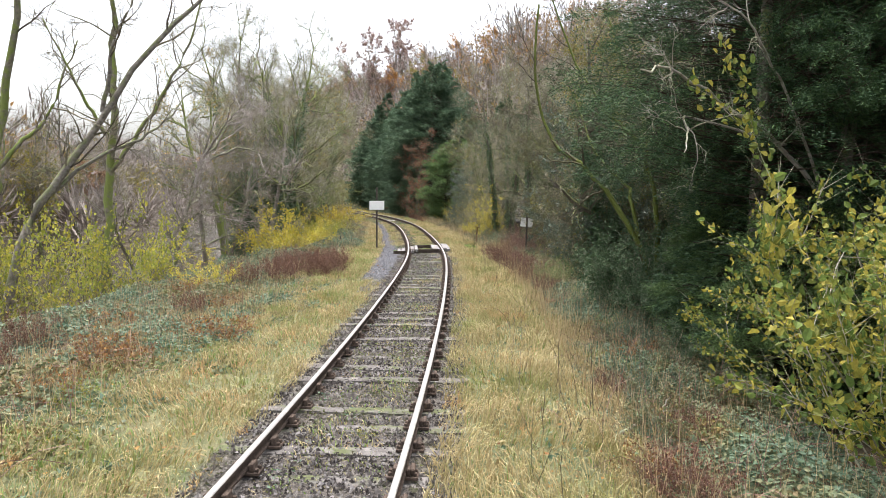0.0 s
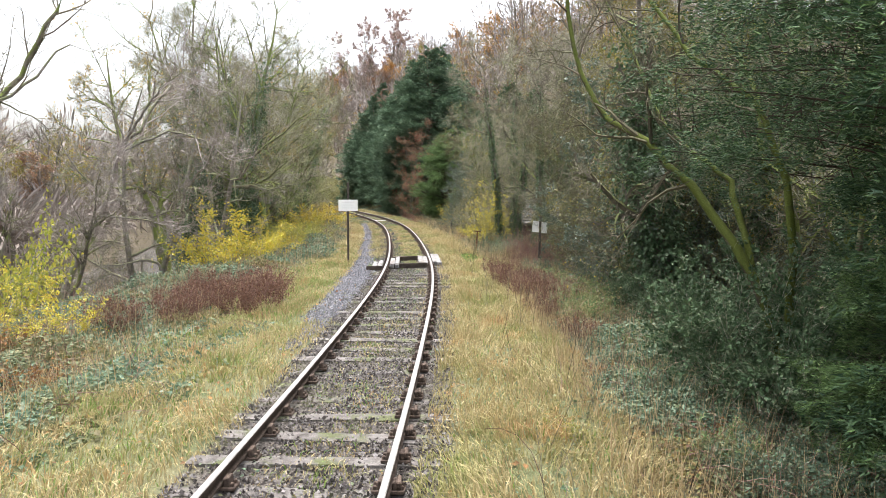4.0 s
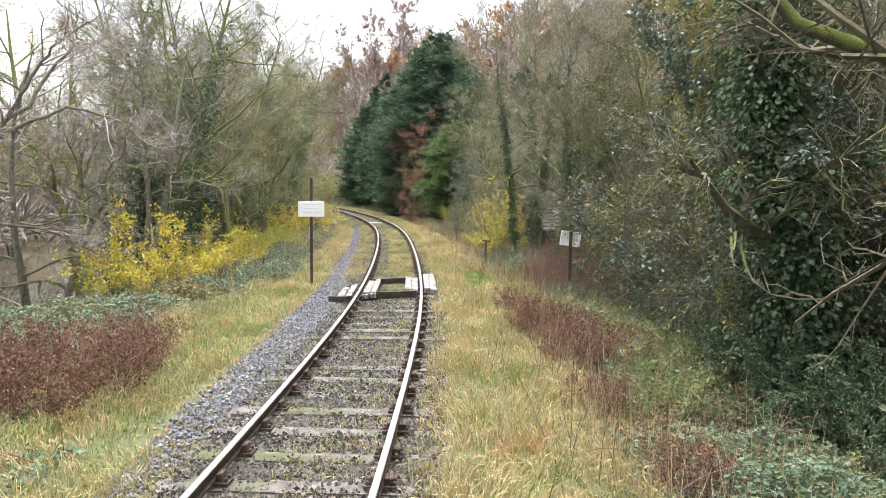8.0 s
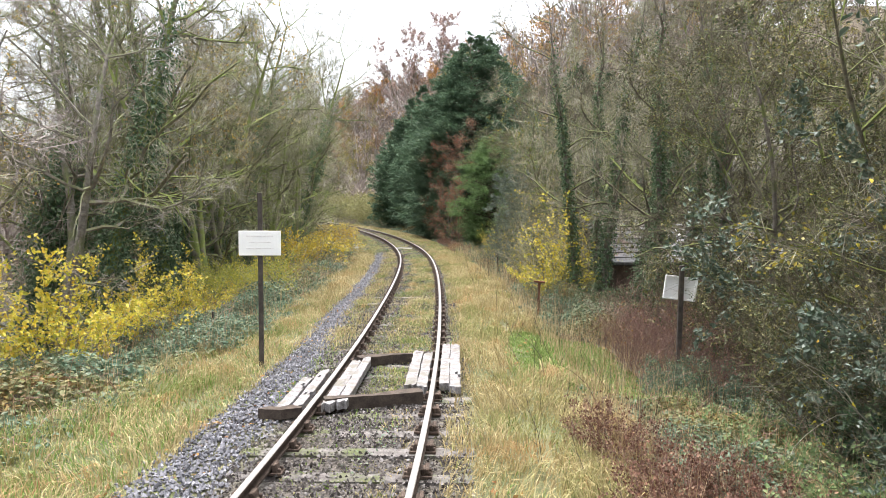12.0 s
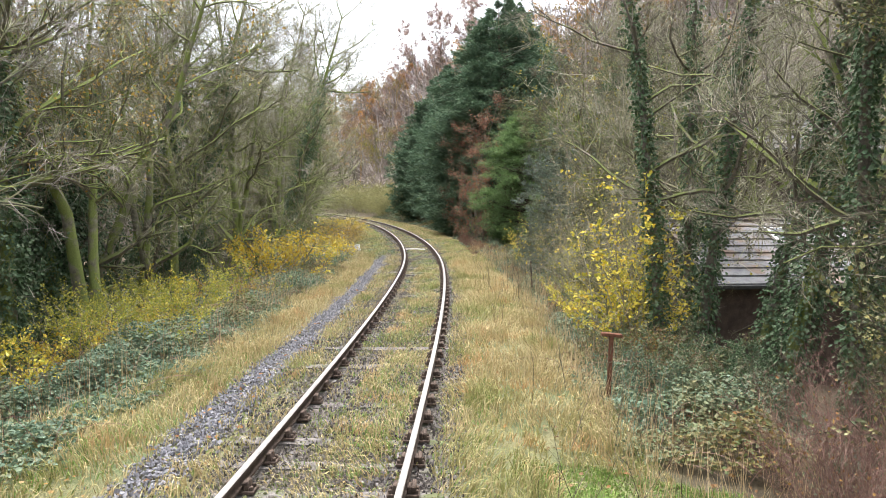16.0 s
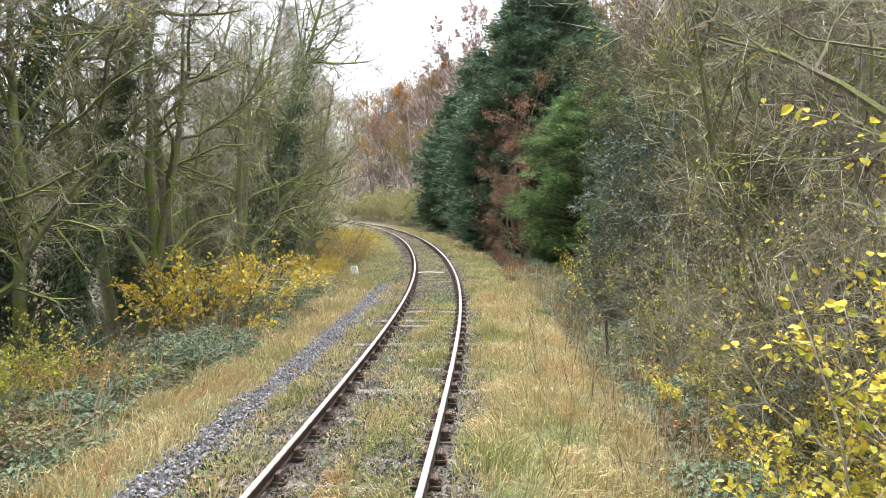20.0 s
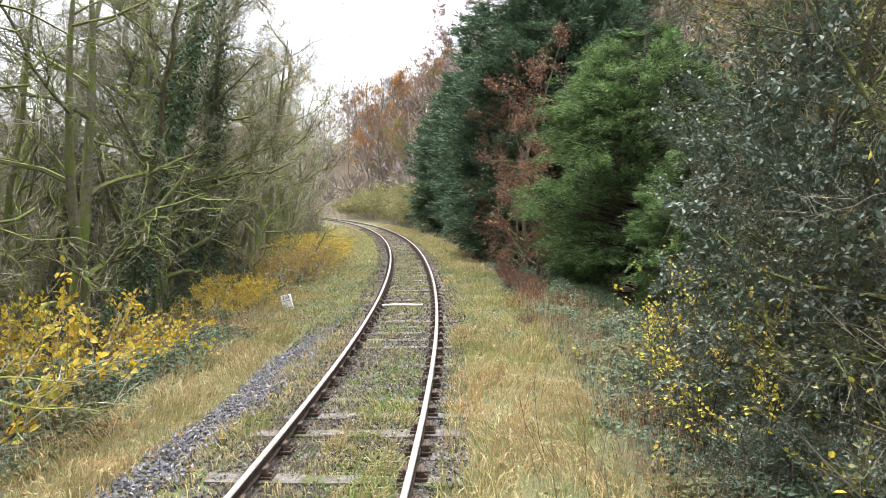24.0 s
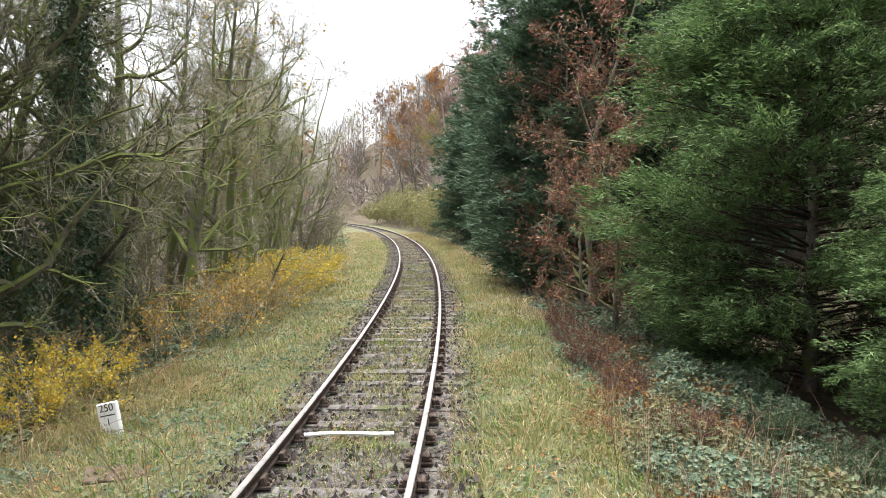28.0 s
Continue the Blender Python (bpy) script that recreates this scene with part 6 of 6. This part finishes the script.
# ---- ground cover ----
def build_grass():
    rng = np.random.default_rng(21)
    made = []

    def sow(s0, s1, d0, d1, per, low, high, wide=.013, clump_f=1.6, thin=0.0):
        n = int((s1 - s0) * abs(d1 - d0) * per)
        s, d, x, y = scatter(rng, s0, s1, d0, d1, n)
        tuft = wobble(x, y, clump_f)
        keep = rng.uniform(-1.2, 1.2, n) < tuft + .55 - thin
        s, d, x, y, tuft = s[keep], d[keep], x[keep], y[keep], tuft[keep]
        edge = np.minimum(abs(d - d0), abs(d - d1)) / abs(d1 - d0)
        h = rng.uniform(low, high, len(s)) * (.75 + .35 * tuft) * np.clip(.55 + 2.5 * edge, 0, 1)
        comb = np.stack([wobble(x, y, .9), wobble(y, x, .9), 0 * x], 1) * .8 + rng.normal(0, .5, (len(s), 3)) * np.array([1, 1, 0])
        made.append(blades(rng, np.stack([x, y, level(s, d) - .01], 1), np.maximum(h, .04), comb, rng.uniform(.7, 1.4, len(s)) * wide))
    sow(2, 34.5, .98, 3.6, 600, .14, .42)
    sow(34.5, 40, .98, 2.2, 600, .14, .38)
    sow(38.4, 40, 2.3, 3.5, 600, .14, .38)
    sow(40, 54, .98, 3.4, 620, .14, .42)
    sow(54, 66, .98, 3.0, 560, .14, .40)
    sow(66, 76, .98, 3.3, 330, .10, .30)
    sow(76, 135, 1.0, 3.6, 150, .10, .30, .02)
    sow(2, 22, -3.6, -1.1, 480, .10, .32)
    sow(2, 24, -7.0, -3.0, 110, .12, .36)
    sow(22, 32, -5.0, -1.95, 480, .12, .36)
    sow(32, 40, -4.2, -1.95, 480, .12, .36)
    sow(40, 66, -3.5, -2.1, 620, .14, .42)
    sow(66, 80, -4.2, -1.1, 260, .07, .22)
    sow(63, 73, -4.8, -2.6, 420, .12, .34)
    sow(80, 140, -4.6, -1.1, 110, .07, .22, .02)
    sow(36, 66, -1.75, -.88, 520, .07, .24, thin=.25)
    sow(64, 76, -1.3, -.9, 250, .06, .2, thin=.2)
    sow(35, 60, -.3, .68, 900, .06, .24, clump_f=2.0, thin=.05)
    sow(35, 60, -.68, -.1, 500, .04, .16, clump_f=2.6, thin=.5)
    sow(14, 22.5, -.5, .66, 420, .03, .12, thin=.5)
    sow(22, 32, .2, .68, 420, .04, .16, thin=.5)
    sow(2, 14, -.66, .66, 260, .03, .11, thin=.6)
    sow(4, 31, -.66, .66, 120, .04, .12, thin=.8)
    sow(60, 68, -.66, .66, 420, .04, .16, .011, clump_f=2.6, thin=.45)
    sow(68, 90, -.66, .66, 620, .05, .15, .011, thin=.15)
    sow(90, 140, -.66, .66, 130, .06, .18, .02, thin=.2)
    sow(32.4, 34.6, -.3, .3, 500, .06, .2)
    tagged(new("grass", mesh("grass", *joined(made), M["grass"])), "long straw-coloured and green verge grass", "grass", kind="stuff")
    made = []
    sow(33.6, 38.6, 2.0, 4.5, 1700, .04, .14, thin=-1.2)
    sow(62, 78, 1.1, 3.6, 260, .08, .26, thin=.1)
    sow(66, 80, -4.2, -1.1, 220, .06, .2, thin=.1)
    sow(6, 32, 1.1, 3.2, 60, .1, .3, thin=.5)
    sow(22, 34, -5.0, -2.1, 420, .1, .30, thin=.1)
    sow(34, 44, -4.2, -2.1, 220, .1, .28, thin=.2)
    sow(2, 22, -4.5, -1.3, 150, .08, .26, thin=.3)
    sow(80, 120, -3.4, -1.1, 70, .07, .2, .02)
    sow(78, 120, 1.1, 3.0, 70, .07, .22, .02)
    sow(4, 34, -.6, .66, 200, .03, .13, thin=.6)
    sow(35, 95, -.64, .66, 420, .03, .15, thin=.35)
    sow(32.5, 34.7, -.3, .32, 500, .05, .16)
    sow(35, 62, -.15, .66, 620, .05, .19, clump_f=2.0, thin=.15)
    sow(35, 66, .92, 1.7, 260, .06, .2, thin=.1)
    sow(32, 37, -1.5, -.95, 240, .05, .16, thin=.3)
    sow(37, 66, -1.75, -.98, 240, .04, .15, thin=.2)
    tagged(new("green_grass", mesh("green_grass", *joined(made), M["green_grass"])), "patches of fresh green grass", "grass", kind="stuff")
    n = 9000
    s, x0 = rng.uniform(3, 70, n), rng.uniform(0, 1, n)
    d = np.where(rng.uniform(size=n) < .6, 2.9 + 2.8 * x0 ** 1.4, -3.2 - 4.0 * x0)
    x, y = along(s, d)
    st = spikes(np.stack([x, y, level(s, d)], 1), np.stack([rng.normal(0, .22, n), rng.normal(0, .22, n), 0 * x + 1], 1), rng.uniform(.4, 1.05, n), .0045)
    tagged(new("dead_stalks", mesh("dead_stalks", *st, M["straw"])), "tall dead straw stalks along the verge", "weeds", kind="stuff")


build_grass()


def build_track_weeds():
    """Small leafy weeds rooted between the sleepers, and dark dead stems in the verge."""
    rng = np.random.default_rng(41)
    s, d, x, y = scatter(rng, 2, 95, -1.25, 1.25, 38000)
    keep = (wobble(x, y, 1.4) + .6 * wobble(x, y, 3.1) > .62) & (abs(abs(d) - .7525) > .06)
    s, d, x, y = s[keep], d[keep], x[keep], y[keep]
    pos = np.stack([x, y, -.175 + rng.uniform(0, .05, len(s)) - .06 * (abs(d) > 1)], 1)
    tagged(new("track_weeds", mesh("track_weeds", *leaves(rng, pos, rng.normal(0, 1, pos.shape) * np.array([1, 1, .4]), rng.uniform(.02, .055, len(s)), .6, .3, rng.normal(0, .5, pos.shape) + np.array([0, 0, 1.0])), M["bramble"])),
           "small leafy weeds growing between the sleepers", "weeds", kind="stuff")
    n = 220
    s, d = rng.uniform(3, 60, n), rng.uniform(1.9, 3.6, n)
    x, y = along(s, d)
    base = np.stack([x, y, level(s, d)], 1)
    h = rng.uniform(.45, 1.0, n)
    p = paths_from(rng, base, np.stack([rng.normal(0, .24, n), rng.normal(0, .24, n), 0 * x + 1], 1), h, 5, .1, 0)
    st, wy, ln, rd = offshoots(rng, p, np.full((n, 5), .004), 4, .4, .5, .25, .5, h)
    tagged(new("dead_stems", mesh("dead_stems", *joined([tubes(p, np.full((n, 5), .0045) * np.linspace(1, .5, 5), 3), spikes(st, wy, ln, .003)]), M["dark_twig"])), "tall dark dead weed stems in the verge", "weeds", kind="stuff")


build_track_weeds()


def build_brambles():
    rng = np.random.default_rng(31)
    made, canes = [], []

    def mound(s0, s1, d0, d1, per, size, height):
        n = int((s1 - s0) * abs(d1 - d0) * per)
        s, d, x, y = scatter(rng, s0, s1, d0, d1, n)
        w = wobble(x, y, .8)
        t = (d - d0) / (d1 - d0)
        keep = (rng.uniform(-.9, 1.1, n) < w + .5) & (t > .18 * (1 + wobble(x, y, 1.9)) * rng.uniform(.3, 1, n))
        s, d, x, y, w, t = s[keep], d[keep], x[keep], y[keep], w[keep], t[keep]
        top = height * (.45 + .55 * w.clip(-.6, 1)) * np.clip(t * 2.2, .25, 1)
        z = level(s, d) + top.clip(.05) * rng.uniform(.25, 1, len(s)) ** .6
        pos = np.stack([x, y, z], 1)
        way = rng.normal(0, 1, pos.shape) * np.array([1, 1, .35])
        made.append(leaves(rng, pos, way, rng.uniform(.6, 1.35, len(s)) * size, .72, .3, rng.normal(0, .55, pos.shape) + np.array([0, 0, 1.0])))
        k = int(len(s) * .012)
        i = rng.integers(0, len(s), k)
        p = paths_from(rng, np.stack([x[i], y[i], level(s[i], d[i])], 1), rng.normal(0, .5, (k, 3)) + np.array([0, 0, .9]), rng.uniform(.5, 1.3, k), 6, .12, -.28)
        canes.append(tubes(p, np.full((k, 6), .005) * np.linspace(1, .5, 6), 3))
    mound(1, 22, -1.9, -11.0, 600, .078, .42)
    mound(22, 30, -2.8, -11.0, 760, .065, .45)
    mound(30, 62, -3.0, -9.5, 620, .09, .75)
    mound(28, 43, -3.8, -8.0, 260, .08, .85)
    mound(36, 68, -2.75, -5.6, 1000, .068, .75)
    mound(54, 64, 3.3, 6.0, 500, .09, .7)
    mound(61, 71, -3.7, -6.4, 700, .075, .5)
    mound(62, 82, -3.5, -8.5, 450, .09, .45)
    mound(82, 135, -3.9, -9.0, 120, .15, .45)
    mound(1, 34, 2.9, 6.8, 1300, .062, .65)
    mound(36.5, 39, 4.9, 7.0, 700, .09, .7)
    mound(39, 78, 2.8, 6.6, 1150, .07, .80)
    mound(78, 135, 3.1, 8.0, 140, .15, .55)
    mound(64, 82, -4.4, -1.2, 190, .055, .14)
    mound(64, 80, 3.8, 1.2, 240, .055, .14)
    mound(3, 20, 3.2, 1.6, 60, .06, .16)
    tagged(new("brambles", mesh("brambles", *joined(made), M["bramble"])), "low tangle of bramble leaves in dull greens", "brambles", kind="stuff")
    tagged(new("bramble_canes", mesh("bramble_canes", *joined(canes), M["redstem"])), "arching brown bramble canes", "brambles", kind="stuff")
    n = 26000
    s, d = rng.uniform(1, 110, n), np.where(rng.uniform(size=n) < .6, rng.uniform(-11.5, -1.3, n), rng.uniform(1.2, 9, n))
    x, y = along(s, d)
    pos = np.stack([x, y, level(s, d) + rng.uniform(.01, .06, n)], 1)
    tagged(new("fallen_leaves", mesh("fallen_leaves", *leaves(rng, pos, rng.normal(0, 1, pos.shape) * np.array([1, 1, .2]), rng.uniform(.04, .09, n), .75, .3, rng.normal(0, .3, pos.shape) + np.array([0, 0, 1.0])), M["fern"])),
           "fallen brown leaves", "leaf litter", kind="stuff")


build_brambles()
build_sleepers()
